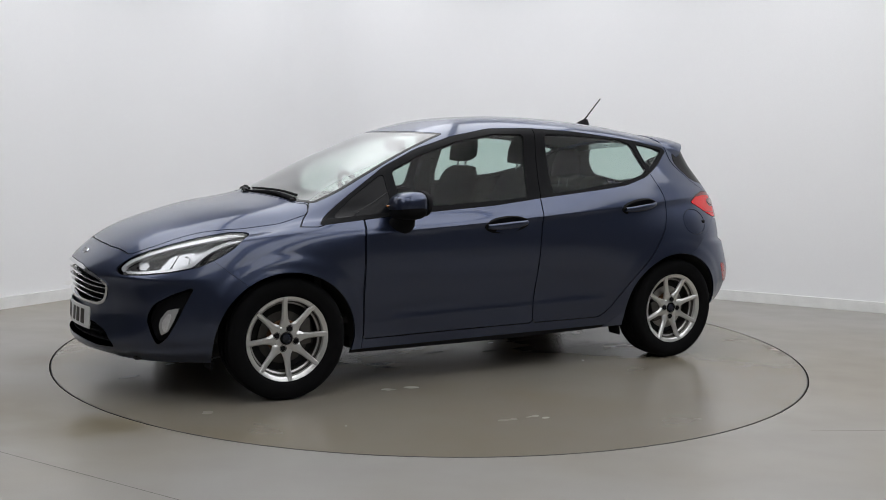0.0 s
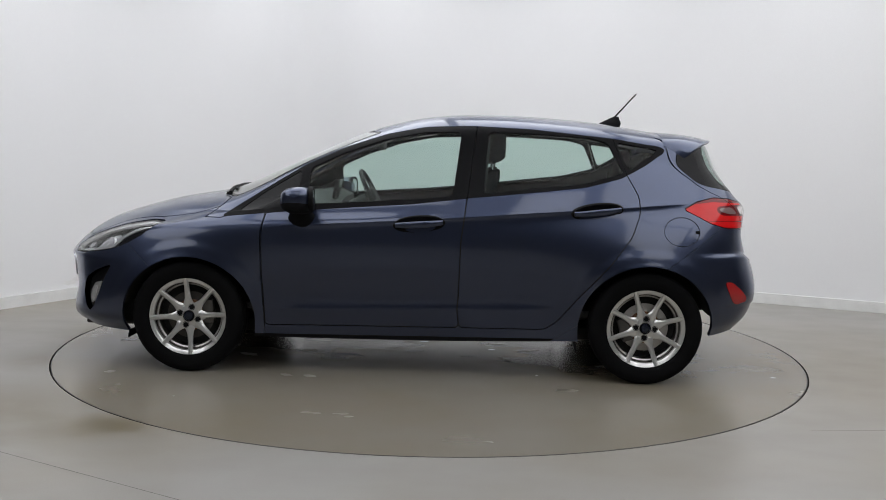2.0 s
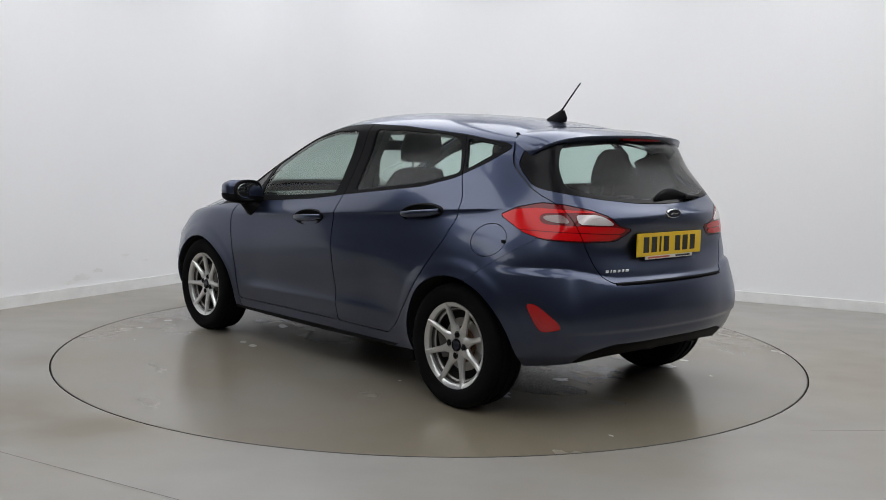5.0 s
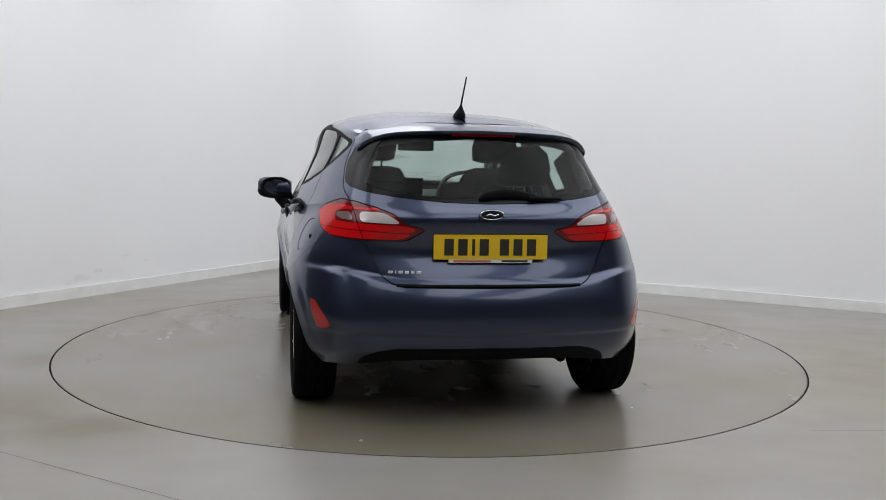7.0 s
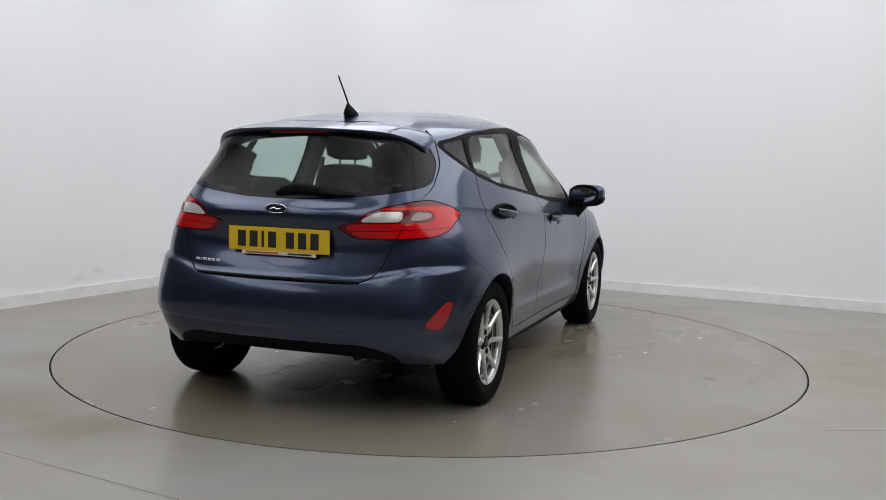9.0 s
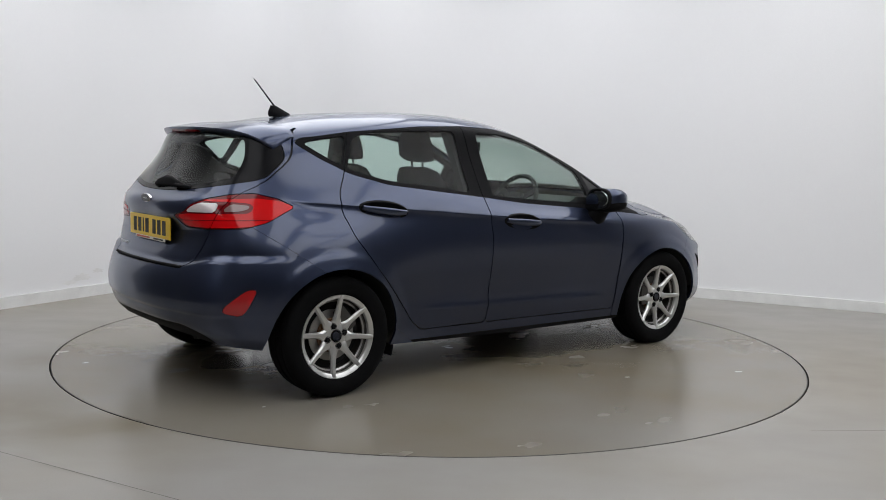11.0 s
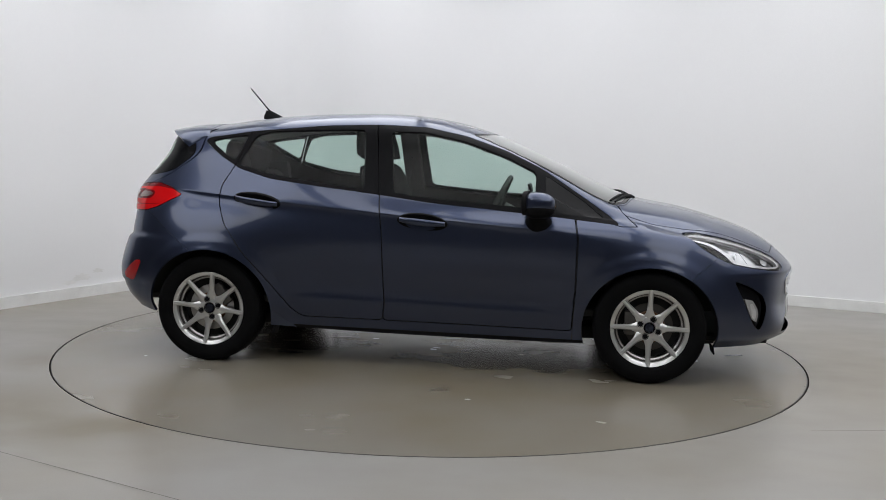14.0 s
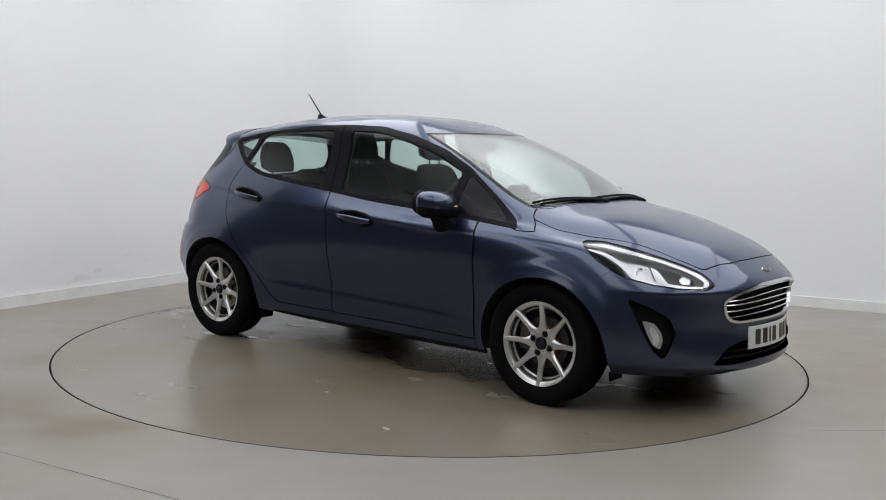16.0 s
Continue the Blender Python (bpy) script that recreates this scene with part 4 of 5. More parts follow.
def build_small():
    # rear plate with its dealer strip, badge and model script
    pr = plate("rear_number_plate", Matrix.Translation((-1.876, -.003, .818)) @ pose(0, 0, 0, 0, 0, 0) @ Matrix(((0, 0, -1, 0), (-1, 0, 0, 0), (0, 1, 0, 0), (0, 0, 0, 1))), YELLOW, "yellow rear number plate with black bars")
    strip = part("dealer_strip", bevelled("dealer_strip", (.385, .018, .004), PALE, .001, 1), pr, "white strip with small red and black bars", pose(.0, -.062, 0))
    part("print_bar", bevelled("print_bar", (.17, .008, .001), REDINK, 0), strip, "", pose(-.085, 0, .0026))
    part("print_bar", bevelled("print_bar", (.12, .008, .001), INK, 0), strip, "", pose(.11, 0, .0026))
    plate("front_number_plate", Matrix.Translation((2.117, 0, .372)) @ pose(0, 0, 0, 0, -3, 0) @ Matrix(((0, 0, 1, 0), (1, 0, 0, 0), (0, 1, 0, 0), (0, 0, 0, 1))), PLATEWHITE, "white front number plate with black bars", .62)
    for nm, x, z, tip, sx in (("rear_badge", -1.892, .964, -4, -1), ("front_badge", 2.046, .681, 38, 1)):
        k = 1.0 if sx < 0 else .82
        oval = [[(sx * d, k * .057 * r * math.cos(a), k * .0225 * r * math.sin(a)) for a in (2 * math.pi * i / 40 for i in range(40))] for d, r in ((-.006, 1.0), (.004, 1.0), (.006, .95), (.005, .88))]
        b = part(nm, loops(nm, oval, CHROME), car, "oval badge with a chrome rim", pose(x, 0, z, 0, -tip * sx if sx > 0 else tip, 0))
        oval = [[(sx * d, k * .050 * r * math.cos(a), k * .0185 * r * math.sin(a)) for a in (2 * math.pi * i / 40 for i in range(40))] for d, r in ((-.002, 1.0), (.0065, .98))]
        part("enamel", loops("enamel", oval, BADGE), b, "dark blue enamel")
        part("script_bar", tube("script_bar", [(sx * .0072, -k * .026 * sx, -.003), (sx * .0072, -k * .010 * sx, .004), (sx * .0072, k * .008 * sx, -.003), (sx * .0072, k * .028 * sx, .002)], .0022, CHROME, 6), b, "pale flourish")
    y = .455
    for w in (.022, .006, .020, .018, .016, .022):
        z = .705
        xx = rear_x(y - w / 2, z) - .003
        part("script_letter_bar", bevelled("script_letter_bar", (.004, w, .0125 if w > .01 else .015), SATIN, .0015, 1), car, "silver bar of the model script", pose(xx, y - w / 2, z, 0, -8, 0))
        y -= w + .0085
    # aerial
    base = []
    for t, z in enumerate((.0, .010, .024, .040, .052)):
        k = (1.0, .93, .70, .42, .22)[t]
        base.append([(-1.112 + .072 * k * math.cos(a) - .012 * t, .031 * k * math.sin(a), 1.405 + z + (.010 if t else 0)) for a in (2 * math.pi * i / 20 for i in range(20))])
    a = part("aerial", loops("aerial", base, BLACK, True, 60), car, "black roof aerial with a raked rod")
    part("rod", tube("rod", [(-1.140, 0, 1.452), (-1.152, 0, 1.465), (-1.20, 0, 1.52), (-1.276, 0, 1.606)], [.0075, .0052, .0042, .0036], BLACK), a)
    # wipers on the windscreen's foot
    for y0, y1, lift in ((.50, -.06, .015), (-.08, -.56, .03)):
        pts, blade = [], []
        for i in range(9):
            t = i / 8
            y = y0 + (y1 - y0) * t
            x = 1.165 - .10 * (y / .6) ** 2 - .02 * math.sin(math.pi * t) - lift * t * t
            z = on_top(x, y)
            pts.append((x, y, z + .003 + .004 * math.sin(math.pi * t)))
            blade.append((x - .028, y - .03, on_top(x - .028, y - .03) + .009))
        wp = part("wiper", tube("wiper", pts, [.012, .012, .011, .010, .009, .008, .007, .006, .005], BLACK), car, "black windscreen wiper")
        part("blade", tube("blade", blade, .0065, BLACK, 6), wp)
        part("pivot", lathe("pivot", [(.0001, .014), (.012, .011), (.016, 0)], BLACK, 16), wp, "", Matrix.Translation(Vector(pts[0]) + Vector((.008, .0, -.008))) @ pose(0, 0, 0, 90))
    # rear wiper
    cover = []
    for y, h, d, z in ((.045, .006, .006, 1.030), (.035, .016, .014, 1.033), (.0, .024, .020, 1.042), (-.06, .030, .022, 1.050), (-.13, .027, .019, 1.048), (-.20, .018, .014, 1.040), (-.245, .010, .008, 1.034)):
        x = rear_x(y, z) - .006
        cover.append([(x - d * math.cos(a), y, z + h * math.copysign(abs(math.sin(a)) ** .8, math.sin(a)) + .25 * d * math.cos(a)) for a in (2 * math.pi * i / 14 for i in range(14))])
    wp = part("rear_wiper", loops("rear_wiper", cover, BLACK, True, 60), car, "black rear wiper with a moulded cover")
    part("arm", tube("arm", [(rear_x(y, 1.034) - .016, y, 1.036 - .02 * (abs(y) - .2)) for y in (-.19, -.25, -.30, -.345)], [.012, .009, .007, .005], BLACK), wp)
    # black rod added to paint the shade in the gap under the tailgate
    shade_path = [(rear_x(y, .650) + .002, y, .648) for y in (-.42 + .84 * i / 20 for i in range(21))]
    part("gap_shade_rod", tube("gap_shade_rod", shade_path, .0085, BLACK, 8), car, "black rod put in for the shade under the tailgate")
    # exhaust, underbody, sills, mud flaps
    part("exhaust_pipe", lathe("exhaust_pipe", [(.024, -.16), (.026, .0), (.022, .0), (.021, -.14)], UNDER, 20), car, "short dark exhaust pipe", pose(-1.80, -.37, .300, 0, 0, 90))
    part("underbody", bevelled("underbody", (2.85, 1.04, .08), UNDER, .03, 2), car, "black underbody", pose(.22, 0, .21))
    part("floor_sill", bevelled("floor_sill", (1.66, 1.24, .08), UNDER, .03, 2), car, "black floor between the wheels", pose(0, 0, .215))
    part("front_undertray", bevelled("front_undertray", (.36, 1.12, .03), UNDER, .012, 2), car, "black front undertray", pose(1.74, 0, .215))
    part("rear_undertray", bevelled("rear_undertray", (.50, .92, .04), UNDER, .012, 2), car, "black rear undertray", pose(-1.56, 0, .375))
    for s in (1, -1):
        part("mud_flap", bevelled("mud_flap", (.010, .12, .045), BLACK, .004, 1), car, "black rubber mud flap", pose(1.60, s * .70, .185, 0, -10, 0))
        part("mud_flap", bevelled("mud_flap", (.012, .10, .06), BLACK, .004, 1), car, "black rubber mud flap", pose(-.875, s * .73, .185, 0, 12, 0))


# ---- inside the cabin ----
def cushion(name, rings_of, mat, n=20):
    """A soft rounded body from centre, half sizes along a list of steps."""
    rings = []
    for (cx, cy, cz), (a, b), tilt in rings_of:
        ring = []
        for i in range(n):
            t = 2 * math.pi * i / n
            c, q = math.cos(t), math.sin(t)
            dx = a * math.copysign(abs(c) ** .6, c)
            dy = b * math.copysign(abs(q) ** .6, q)
            ring.append((cx + dx * math.cos(tilt), cy + dy, cz + dx * math.sin(tilt)))
        rings.append(ring)
    return loops(name, rings, mat, True, 60)


def build_cabin():
    back = cushion("front_seat", [((-.05, 0, .56), (.04, .14), -.3), ((-.06, 0, .58), (.075, .22), -.3), ((-.10, 0, .72), (.080, .235), -.3), ((-.15, 0, .90), (.072, .225), -.3), ((-.19, 0, 1.05), (.060, .195), -.3), ((-.205, 0, 1.10), (.045, .165), -.3), ((-.21, 0, 1.115), (.02, .12), -.3)], SEAT)
    base = cushion("seat_cushion", [((.19, 0, .36), (.25, .22), 0), ((.19, 0, .40), (.27, .245), .03), ((.19, 0, .50), (.27, .245), .08), ((.19, 0, .545), (.24, .21), .08), ((.19, 0, .55), (.15, .14), .08)], SEAT)
    head = cushion("headrest", [((-.222, 0, 1.155), (.030, .09), -.3), ((-.220, 0, 1.17), (.060, .125), -.3), ((-.228, 0, 1.24), (.054, .135), -.3), ((-.238, 0, 1.315), (.040, .115), -.3), ((-.242, 0, 1.345), (.022, .080), -.3)], SEAT)
    for s in (1, -1):
        seat = part("front_seat", back, car, "charcoal cloth front seat", pose(-.20, s * .36, .02))
        part("seat_cushion", base, seat)
        hr = part("headrest", head, seat, "cloth headrest on chrome posts")
        for k in (-.05, .05):
            part("headrest_post", tube("headrest_post", [(-.208, k, 1.09), (-.218, k, 1.18)], .007, CHROME), hr)
    bench = cushion("rear_seat", [((-1.06, 0, .55), (.05, .55), -.35), ((-1.08, 0, .60), (.085, .62), -.35), ((-1.15, 0, .82), (.085, .62), -.35), ((-1.21, 0, .97), (.070, .60), -.35), ((-1.225, 0, 1.0), (.04, .55), -.35)], SEAT, 32)
    rear = part("rear_seat", bench, car, "charcoal cloth rear bench seat")
    part("seat_cushion", cushion("seat_cushion", [((-.80, 0, .38), (.24, .58), 0), ((-.80, 0, .50), (.26, .62), .08), ((-.80, 0, .545), (.22, .57), .08)], SEAT, 32), rear)
    low = cushion("headrest", [((-1.235, 0, .985), (.035, .10), -.3), ((-1.238, 0, 1.00), (.048, .125), -.3), ((-1.245, 0, 1.055), (.046, .12), -.3), ((-1.25, 0, 1.075), (.025, .09), -.3)], SEAT)
    for y in (0, .40):
        part("headrest", low, rear, "low rear headrest", pose(0, y, 0))
    raised = part("headrest", head, rear, "raised rear headrest on chrome posts", pose(-1.02, -.32, -.085))
    for k in (-.05, .05):
        part("headrest_post", tube("headrest_post", [(-.200, k, 1.05), (-.218, k, 1.18)], .007, CHROME), raised)
    dash = []
    for y in (-.70, -.66, -.3, 0, .3, .66, .70):
        k = .9 if abs(y) > .68 else 1.0
        hump = .025 if y < -.2 else 0
        dash.append([(.52, y, .60), (.50, y, .78 * k + .0), (.53, y, .90 * k + hump), (.62, y, .945 * k + hump), (.80, y, .95 * k), (1.02, y, .93 * k), (1.02, y, .60)])
    d = part("dashboard", loops("dashboard", dash, TRIM, True, 30), car, "dark moulded dashboard")
    part("centre_screen", bevelled("centre_screen", (.02, .20, .12), GLOSSBLACK, .008, 2), d, "gloss black centre screen", pose(.55, 0, .985, 0, -12, 0))
    ring = [(.185 * math.cos(a), .185 * math.sin(a), 0) for a in (2 * math.pi * i / 36 for i in range(37))]
    wheel = part("steering_wheel", tube("steering_wheel", ring, .015, TRIM, 10), car, "black three-spoke steering wheel", pose(.36, -.36, .92, 0, -64, 0))
    part("wheel_boss", bevelled("wheel_boss", (.13, .16, .05), TRIM, .02, 3), wheel)
    for a in (90, 210, 330):
        part("wheel_spoke", bevelled("wheel_spoke", (.12, .035, .018), TRIM, .006, 2), wheel, "", pose(.11 * math.cos(radians(a + 90)), .11 * math.sin(radians(a + 90)), 0, 0, 0, a + 90))
    part("steering_column", tube("steering_column", [(.40, -.36, .90), (.62, -.36, .80)], .045, TRIM, 12), car, "dark steering column")
    mir = part("interior_mirror", bevelled("interior_mirror", (.03, .24, .065), TRIM, .014, 3), car, "dark rear-view mirror on a stalk", pose(.27, 0, 1.262))
    part("mirror_stalk", tube("mirror_stalk", [(.01, 0, .02), (.05, 0, .058)], .010, TRIM), mir)
    for s in (1, -1):
        part("sun_visor", bevelled("sun_visor", (.15, .34, .02), LINING, .008, 2), car, "pale folded sun visor", pose(.15, s * .30, 1.350, 0, 16, 0))
        part("pillar_lining", loops("pillar_lining", [[(-.24 - .03 * t, s * (y - .02), z), (-.36 - .03 * t, s * (y - .02), z), (-.36 - .03 * t, s * (y - .07), z), (-.24 - .03 * t, s * (y - .07), z)] for t, z, y in ((0, .95, .775), (.5, 1.15, .70), (1, 1.36, .60))], TRIM), car, "dark door pillar lining")
        part("rear_pillar_lining", loops("rear_pillar_lining", [[(-1.20, s * (y - .02), z), (-1.40 - .05 * t, s * (y - .03), z), (-1.40 - .05 * t, s * (y - .09), z), (-1.20, s * (y - .09), z)] for t, z, y in ((1, 1.0, .70), (.5, 1.08, .66), (0, 1.13, .63))], TRIM), car, "dark rear pillar lining")
        part("hatch_pillar_lining", bevelled("hatch_pillar_lining", (.19, .05, .22), TRIM, .015, 2), car, "dark hatch pillar lining", pose(-1.41, s * .515, 1.135, s * 20, 18, 0))
        belt = [(-.31, s * .585, 1.18), (-.33, s * .62, .90), (-.35, s * .64, .60)]
        part("seat_belt", tube("seat_belt", belt, .018, TRIM, 6), car, "black seat belt")
    # roof lining under the skin
    rings = []
    for i in range(15):
        x = .16 - 1.6 * i / 14
        k = int(np.argmin(np.abs(GRID[-1, :, 0] - x)))
        top = GRID[-1, k, 2] - .035
        rings.append([(x, y, top - .055 * (y / .5) ** 2 - .0) for y in np.linspace(-.53, .53, 13)] + [(x, y, top + .012 - .055 * (y / .5) ** 2) for y in np.linspace(.53, -.53, 13)])
    part("roof_lining", loops("roof_lining", rings, LINING), car, "pale grey roof lining")
    part("cabin_floor", bevelled("cabin_floor", (2.5, 1.46, .04), TRIM, .01, 2), car, "dark carpeted cabin floor", pose(-.25, 0, .36))
    part("parcel_shelf", bevelled("parcel_shelf", (.42, 1.05, .025), TRIM, .008, 2), car, "dark parcel shelf", pose(-1.50, 0, .955))
    part("bulkhead", bevelled("bulkhead", (.04, 1.36, .62), TRIM, .01, 2), car, "dark bulkhead", pose(1.03, 0, .58))
    part("centre_console", bevelled("centre_console", (.75, .20, .22), TRIM, .03, 3), car, "dark centre console", pose(.10, 0, .47))


tailgate = build_body()
spoiler(tailgate)
build_wheels()
build_mirrors()
build_handles()
build_small()
build_cabin()


# ---- the room ----
def floor_material(name, tone, stain, rough, pools=()):
    m = bpy.data.materials.new(name)
    m.use_nodes = True
    nt = m.node_tree
    b = nt.nodes["Principled BSDF"]
    co = nt.nodes.new("ShaderNodeTexCoord")

    def noise_at(scale, detail, stretch=(1, 1, 1)):
        mp, n = nt.nodes.new("ShaderNodeMapping"), nt.nodes.new("ShaderNodeTexNoise")
        mp.inputs["Scale"].default_value = stretch
        n.inputs["Scale"].default_value, n.inputs["Detail"].default_value = scale, detail
        nt.links.new(co.outputs["Object"], mp.inputs["Vector"])
        nt.links.new(mp.outputs[0], n.inputs["Vector"])
        return n

    def ramp(source, a, b_, lo, hi):
        r = nt.nodes.new("ShaderNodeMapRange")
        for k, v in zip(("From Min", "From Max", "To Min", "To Max"), (a, b_, lo, hi)):
            r.inputs[k].default_value = v
        nt.links.new(source, r.inputs["Value"])
        return r.outputs[0]

    def mixed(fac, c1, c2):
        x = nt.nodes.new("ShaderNodeMix")
        x.data_type = "RGBA"
        nt.links.new(fac, x.inputs["Factor"])
        for sock, c in ((x.inputs["A"], c1), (x.inputs["B"], c2)):
            if isinstance(c, tuple):
                sock.default_value = (*c, 1)
            else:
                nt.links.new(c, sock)
        return x.outputs["Result"]
    big, mid, grain = noise_at(.55, 4), noise_at(2.1, 3, (1, 1.6, 1)), noise_at(160, 3)
    c = mixed(ramp(big.outputs["Fac"], .36, .66, 0, .9), tone, stain)
    c = mixed(ramp(mid.outputs["Fac"], .40, .85, 0, .20), c, tuple(v * .72 for v in stain))
    c = mixed(ramp(grain.outputs["Fac"], .35, .75, 0, .18), c, tuple(v * .55 for v in tone))
    # brown patches with ragged edges: stains on the floor, painted shade on the deck
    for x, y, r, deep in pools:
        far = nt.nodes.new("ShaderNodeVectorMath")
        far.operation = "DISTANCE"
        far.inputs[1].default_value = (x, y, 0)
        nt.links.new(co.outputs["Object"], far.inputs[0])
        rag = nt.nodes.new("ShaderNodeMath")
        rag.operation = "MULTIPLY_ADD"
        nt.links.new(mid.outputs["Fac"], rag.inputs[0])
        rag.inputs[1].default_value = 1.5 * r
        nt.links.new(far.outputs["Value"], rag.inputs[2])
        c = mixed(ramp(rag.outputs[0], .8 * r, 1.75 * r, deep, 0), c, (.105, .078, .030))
    nt.links.new(c, b.inputs["Base Color"])
    nt.links.new(ramp(mid.outputs["Fac"], .3, .7, rough - .02, rough + .05), b.inputs["Roughness"])
    bp = nt.nodes.new("ShaderNodeBump")
    bp.inputs["Strength"].default_value, bp.inputs["Distance"].default_value = .06, .001
    nt.links.new(grain.outputs["Fac"], bp.inputs["Height"])
    nt.links.new(bp.outputs[0], b.inputs["Normal"])
    return m


FLOOR = floor_material("painted_concrete", (.282, .273, .257), (.230, .204, .158), .31, ((-2.25, -.65, .35, .5), (-2.05, -1.65, .75, .6), (-1.5, -1.95, .45, .6)))
# the deck's two pools paint in the car's shade and dark reflection
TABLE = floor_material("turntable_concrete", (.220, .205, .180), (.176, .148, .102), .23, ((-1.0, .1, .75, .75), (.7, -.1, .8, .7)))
TABLE.node_tree.nodes["Principled BSDF"].inputs["Specular IOR Level"].default_value = .85
WALL = material("white_wall_paint", (.80, .80, .81), .75, 0, 0, 8, .025, .15, 120)
SKIRT = material("white_gloss_skirting", (.76, .76, .75), .4, 0, 0, 70, .12)
CEIL = material("white_ceiling", (.78, .78, .78), .8, 0, 0, 8, .03)
# tones of the two unseen walls, set by what the car's flanks should reflect
GREYWALL = material("unseen_wall_grey", (.20, .20, .205), .8, 0, 0, 8, .05)
DARKWALL = material("unseen_wall_dark", (.05, .05, .053), .8, 0, 0, 8, .05)
GAP = material("dark_gap", (.015, .013, .012), .8)
DIFFUSER = glow("light_diffuser", (.962, .974, 1.0), LIGHT_POWER)

CORNER = Vector((-1.353, 4.044, 0))
LEFT, RIGHT = Vector((-.506, -.862, 0)), Vector((.901, -.434, 0))
HEIGHT, LONG_L, LONG_R, ROUND = 3.3, 12.5, 12.5, .4
R_TABLE = 2.267


def slab(name, V, F, mat, label="", smooth=False):
    return tagged(new(name, data(name, V, F, mat, smooth)), label, "", "", "structure")


def wall_line():
    """Plan of the two far walls, with their rounded corner."""
    a, b = CORNER + LEFT * ROUND, CORNER + RIGHT * ROUND
    pts = [CORNER + LEFT * LONG_L, a]
    for i in range(1, 12):
        t = i / 12
        pts.append(a * (1 - t) ** 2 + CORNER * 2 * t * (1 - t) + b * t * t)
    return pts + [b, CORNER + RIGHT * LONG_R]


def along(name, line, z0, z1, inner, outer, mat, label):
    """An upright band that follows a plan line, between two offsets into the room."""
    P = []
    for k, p in enumerate(line):
        t = (line[min(k + 1, len(line) - 1)] - line[max(k - 1, 0)]).normalized()
        n = Vector((t.y, -t.x, 0))
        P.append((p + n * inner, p + n * outer))
    V, F = [], []
    for q, o in P:
        V += [(q.x, q.y, z0), (q.x, q.y, z1), (o.x, o.y, z1), (o.x, o.y, z0)]
    for k in range(len(P) - 1):
        for i in range(4):
            F.append((k * 4 + i, k * 4 + (i + 1) % 4, k * 4 + 4 + (i + 1) % 4, k * 4 + 4 + i))
    F += [(0, 1, 2, 3), tuple(len(V) - 4 + i for i in (3, 2, 1, 0))]
    ob = slab(name, V, F, mat, label, True)
    bm = bmesh.new()
    bm.from_mesh(ob.data)
    bmesh.ops.recalc_face_normals(bm, faces=bm.faces)
    bm.to_mesh(ob.data)
    bm.free()
    ob.data.set_sharp_from_angle(angle=radians(30))
    return ob


def build_room():
    line = wall_line()
    far = [line[0], line[-1]]
    back = CORNER + LEFT * LONG_L + RIGHT * LONG_R
    turn = CORNER + LEFT * 4.6
    line[0] = turn
    along("wall_far", line, 0, HEIGHT, 0, -.15, WALL, "white painted studio wall with a rounded corner")
    along("baseboard", line, 0, .088, .018, .002, SKIRT, "white painted skirting board")
    # unseen walls, added and toned to darken the reflections in the flanks
    along("wall_back", [far[1], back, far[0]], 0, HEIGHT, 0, -.15, GREYWALL, "unseen grey wall behind the camera, toned for the flank's reflections")
    along("wall_side", [far[0], turn], 0, HEIGHT, -.02, -.15, DARKWALL, "unseen dark wall added to darken the flank's reflections")
    # floor with a round well, and the table in it
    n = 160
    ring = [(math.cos(2 * math.pi * i / n), math.sin(2 * math.pi * i / n)) for i in range(n)]
    V = [(x * R_TABLE, y * R_TABLE, 0) for x, y in ring] + [(x * 16, y * 16, 0) for x, y in ring]
    F = [(i, n + i, n + (i + 1) % n, (i + 1) % n) for i in range(n)]
    slab("floor", V, F, FLOOR, "grey painted concrete floor with faint stains", False)
    V = [(x * R_TABLE, y * R_TABLE, z) for z in (-.06, 0) for x, y in ring]
    slab("table_well", V, [tuple(range(n))] + [(i, n + i, n + (i + 1) % n, (i + 1) % n) for i in range(n)], GAP, "dark gap round the turntable")
    quad = [CORNER - RIGHT * .2 - LEFT * .2, far[1] + RIGHT * .2, back, far[0] + LEFT * .2]
    V = [(p.x, p.y, z) for z in (HEIGHT, HEIGHT + .1) for p in quad]
    slab("ceiling", V, [(3, 2, 1, 0), (4, 5, 6, 7), (0, 1, 5, 4), (1, 2, 6, 5), (2, 3, 7, 6), (3, 0, 4, 7)], CEIL, "white ceiling")
    # joints in the floor
    for a, b in (((-3.2, -1.45), (-.55, -2.98)), ((1.75, -1.78), (3.6, -1.62))):
        a, b = Vector((*a, 0)), Vector((*b, 0))
        d = (b - a).normalized()
        s = Vector((-d.y, d.x, 0)) * .0022
        V = [(p.x, p.y, .0012) for p in (a - s, b - s, b + s, a + s)]
        slab("floor_joint", V, [(0, 1, 2, 3)], material("joint_filler", (.17, .16, .15), .8), "thin filled joint in the floor")


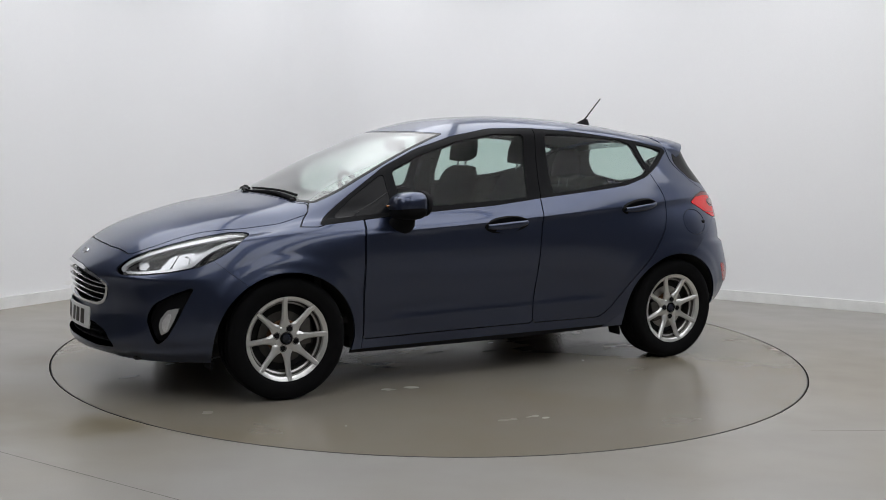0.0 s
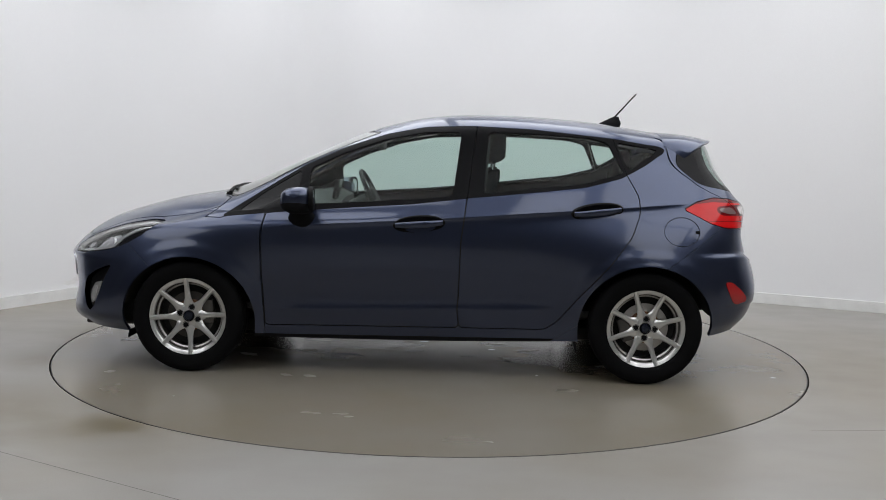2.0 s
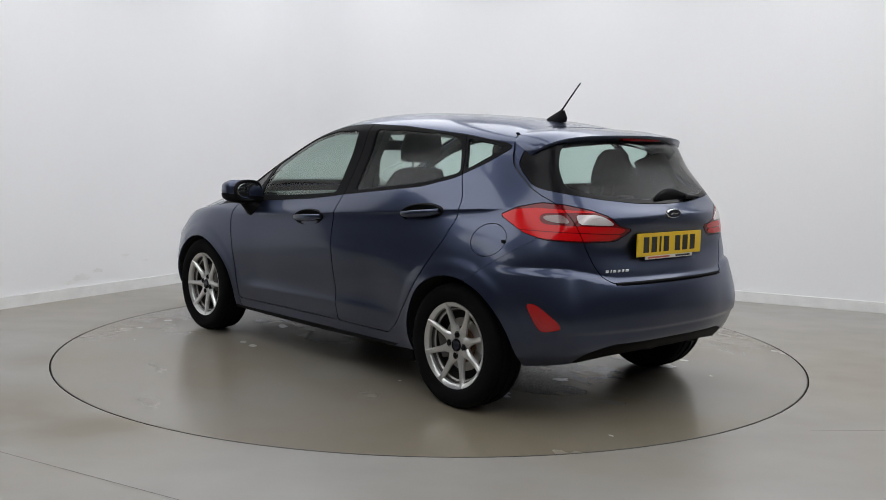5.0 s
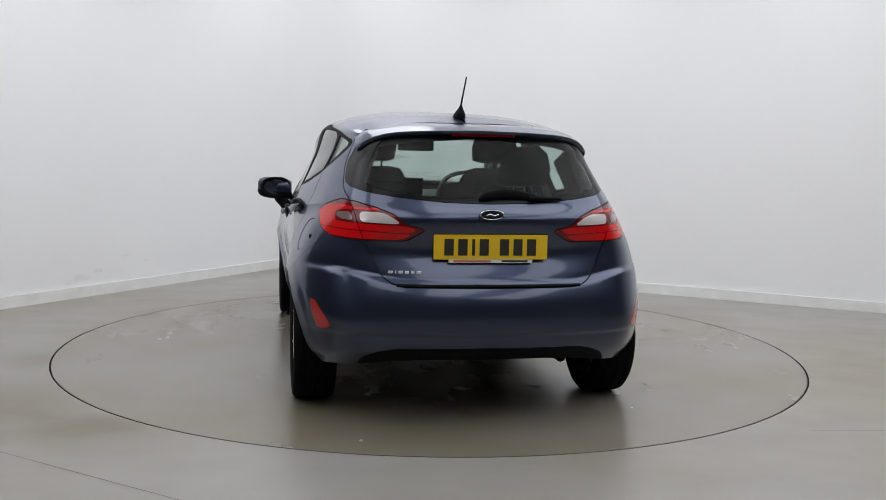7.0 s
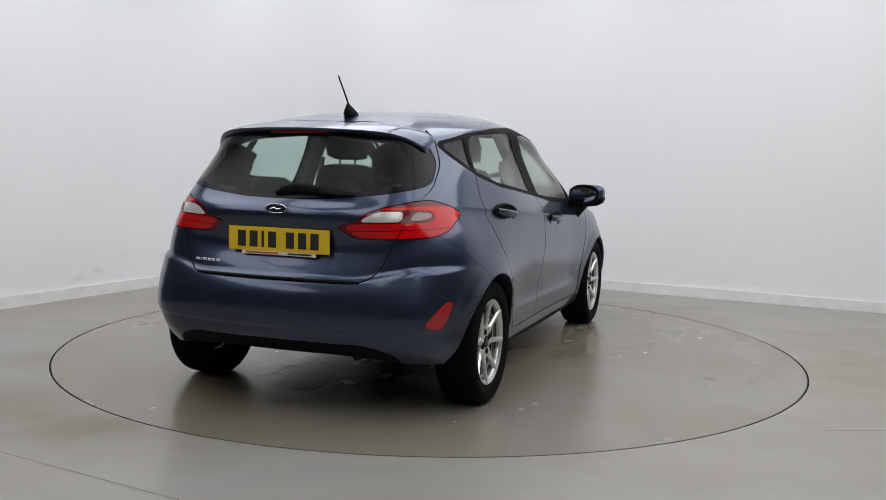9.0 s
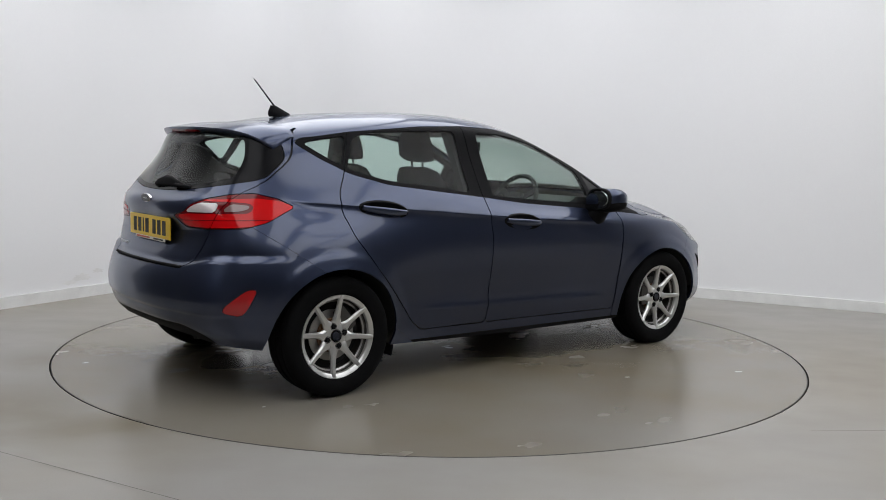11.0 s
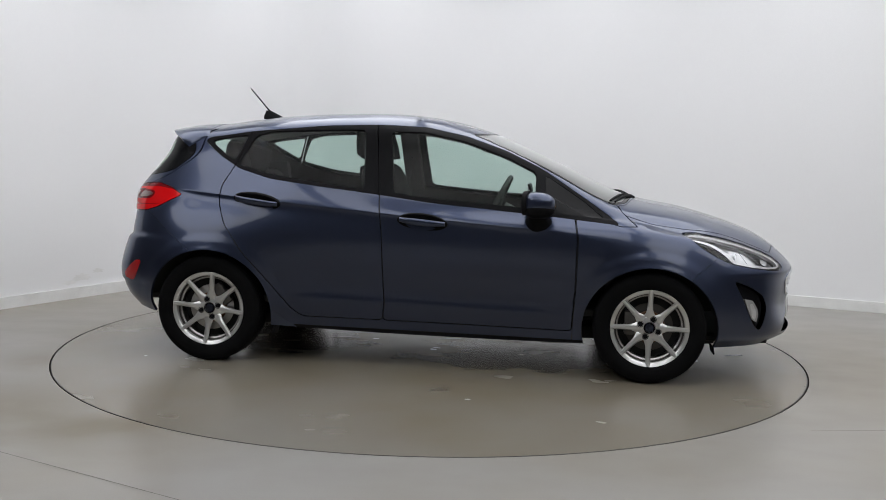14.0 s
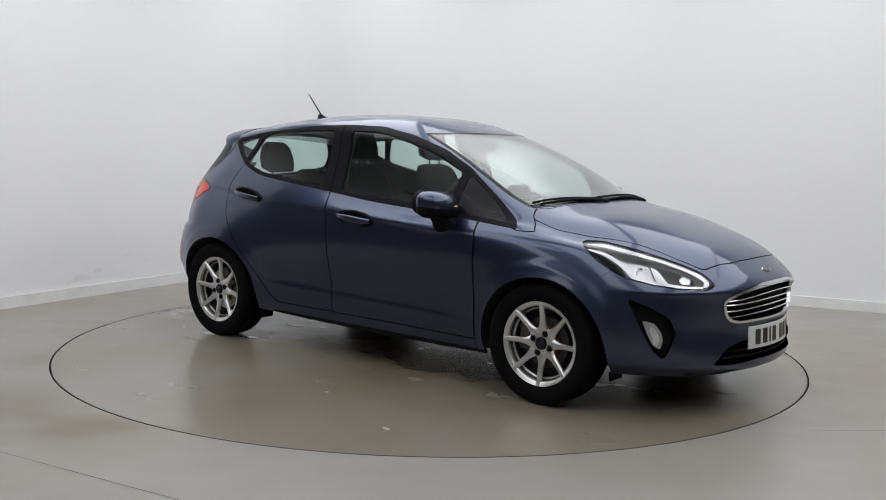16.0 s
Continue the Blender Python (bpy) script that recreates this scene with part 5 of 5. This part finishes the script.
def build_scuffs():
    """Small grey scuffs on the left wall over the skirting."""
    rng = random.Random(9)
    inward = Vector((-LEFT.y, LEFT.x, 0))
    if inward.dot(-CORNER) < 0:
        inward = -inward
    for s, z, a, b in ((2.86, .16, .10, .035), (2.70, .20, .06, .022), (2.42, .30, .05, .014), (2.98, .13, .07, .02), (2.2, .24, .04, .012)):
        V = []
        for i in range(22):
            w, r = 2 * math.pi * i / 22, .55 + .6 * rng.random()
            p = CORNER + LEFT * (s + a * r * math.cos(w)) + inward * .0015
            V.append((p.x, p.y, z + b * r * math.sin(w)))
        slab("wall_scuff", V, [tuple(range(22))], SCUFF, "faint grey scuff on the white wall")


def build_turntable():
    t = new("turntable")
    tagged(t, "round grey concrete car turntable set flush in the floor", "turntable")
    n, r = 160, R_TABLE - .007
    ring = [(math.cos(2 * math.pi * i / n), math.sin(2 * math.pi * i / n)) for i in range(n)]
    V, F = [], []
    for k, (q, z) in enumerate(((r - .006, 0), (r * .5, 0))):
        V += [(x * q, y * q, z) for x, y in ring]
        if k:
            F += [((k - 1) * n + i, (k - 1) * n + (i + 1) % n, k * n + (i + 1) % n, k * n + i) for i in range(n)]
    F.append(tuple(range(n, 2 * n)))
    part("deck", data("deck", V, F, TABLE, False), t, "grey concrete deck with the car's shade painted on")
    # narrow dark ring that adds to the gap's dark line
    V, F = [], []
    for k, (q, z) in enumerate(((r, -.05), (r, -.002), (r - .002, 0), (r - .006, 0))):
        V += [(x * q, y * q, z) for x, y in ring]
        if k:
            F += [((k - 1) * n + i, (k - 1) * n + (i + 1) % n, k * n + (i + 1) % n, k * n + i) for i in range(n)]
    part("edge_ring", data("edge_ring", V, F, material("dark_edge", (.05, .045, .04), .55, .5, 0, 80, .5), False), t, "dark edge ring round the deck")
    # smooth patches added to stand in for glints on the deck under the car
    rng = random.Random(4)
    for x, y, a, b, turn in GLINT_PATCHES:
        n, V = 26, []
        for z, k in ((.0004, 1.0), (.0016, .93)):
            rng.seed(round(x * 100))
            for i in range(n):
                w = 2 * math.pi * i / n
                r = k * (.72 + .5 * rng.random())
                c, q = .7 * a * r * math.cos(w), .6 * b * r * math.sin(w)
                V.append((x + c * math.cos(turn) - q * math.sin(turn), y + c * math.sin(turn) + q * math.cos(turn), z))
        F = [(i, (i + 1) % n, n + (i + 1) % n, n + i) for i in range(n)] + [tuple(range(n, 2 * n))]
        part("glint_patch", data("glint_patch", V, F, GLINT, False), t, "small smooth patch put in for a floor glint")
    return t


GLINT_PATCHES = [(1.90, .12, .09, .04, .4), (-1.62, .2, .10, .06, .3), (-.99, -.66, .10, .06, .5), (.10, .22, .09, .035, .2), (-.24, .32, .07, .03, .1), (-.61, .10, .10, .04, .3), (.76, .27, .10, .04, .1), (-.42, -.08, .08, .04, 0), (-1.08, -.17, .09, .04, .2), (-.9, -.08, .07, .04, .1), (-.98, .55, .07, .03, .6), (-.45, .42, .06, .02, 0)]


def build_lights():
    """Long diffused lights under the ceiling, all out of view; the last three are helpers."""
    for x, y, w, l, turn in LAMPS:
        ob = new("unseen_ceiling_light")
        tagged(ob, "unseen long white diffused light panel", "ceiling light", "ceiling lights")
        ob.matrix_basis = pose(x, y, HEIGHT - .06, 0, 0, turn)
        part("frame", bevelled("frame", (w + .06, l + .06, .05), SKIRT, .008, 1), ob, "", pose(0, 0, .03))
        part("diffuser", bevelled("diffuser", (w, l, .02), DIFFUSER, .004, 1), ob, "glowing white diffuser", pose(0, 0, -.004))


# the last three are added near the camera to brighten the car's flank
LAMPS = [(-4.4, -3.6, 1.62, 4.2, 0), (-2.65, -1.0, 1.62, 4.8, 0), (-.9, 1.1, 1.62, 5.0, 0), (.85, .2, 1.62, 4.8, 0), (2.6, -.6, 1.62, 4.8, 0), (4.3, -1.4, 1.62, 4.8, 0), (-.9, -3.9, 1.2, 3.6, 0), (.9, -4.3, 1.2, 3.6, 0), (2.7, -4.9, 1.2, 3.6, 0)]
build_room()
build_scuffs()
turntable = build_turntable()
build_lights()


def motions():
    rows_car, rows_table = [], []
    for k in range(17):
        m = pose(0, 0, 0, 0, 0, turned(k))
        rows_car.append((float(k), m @ Matrix.Translation(OFFSET)))
        rows_table.append((float(k), m))
    walk(car, rows_car)
    walk(turntable, rows_table)


motions()
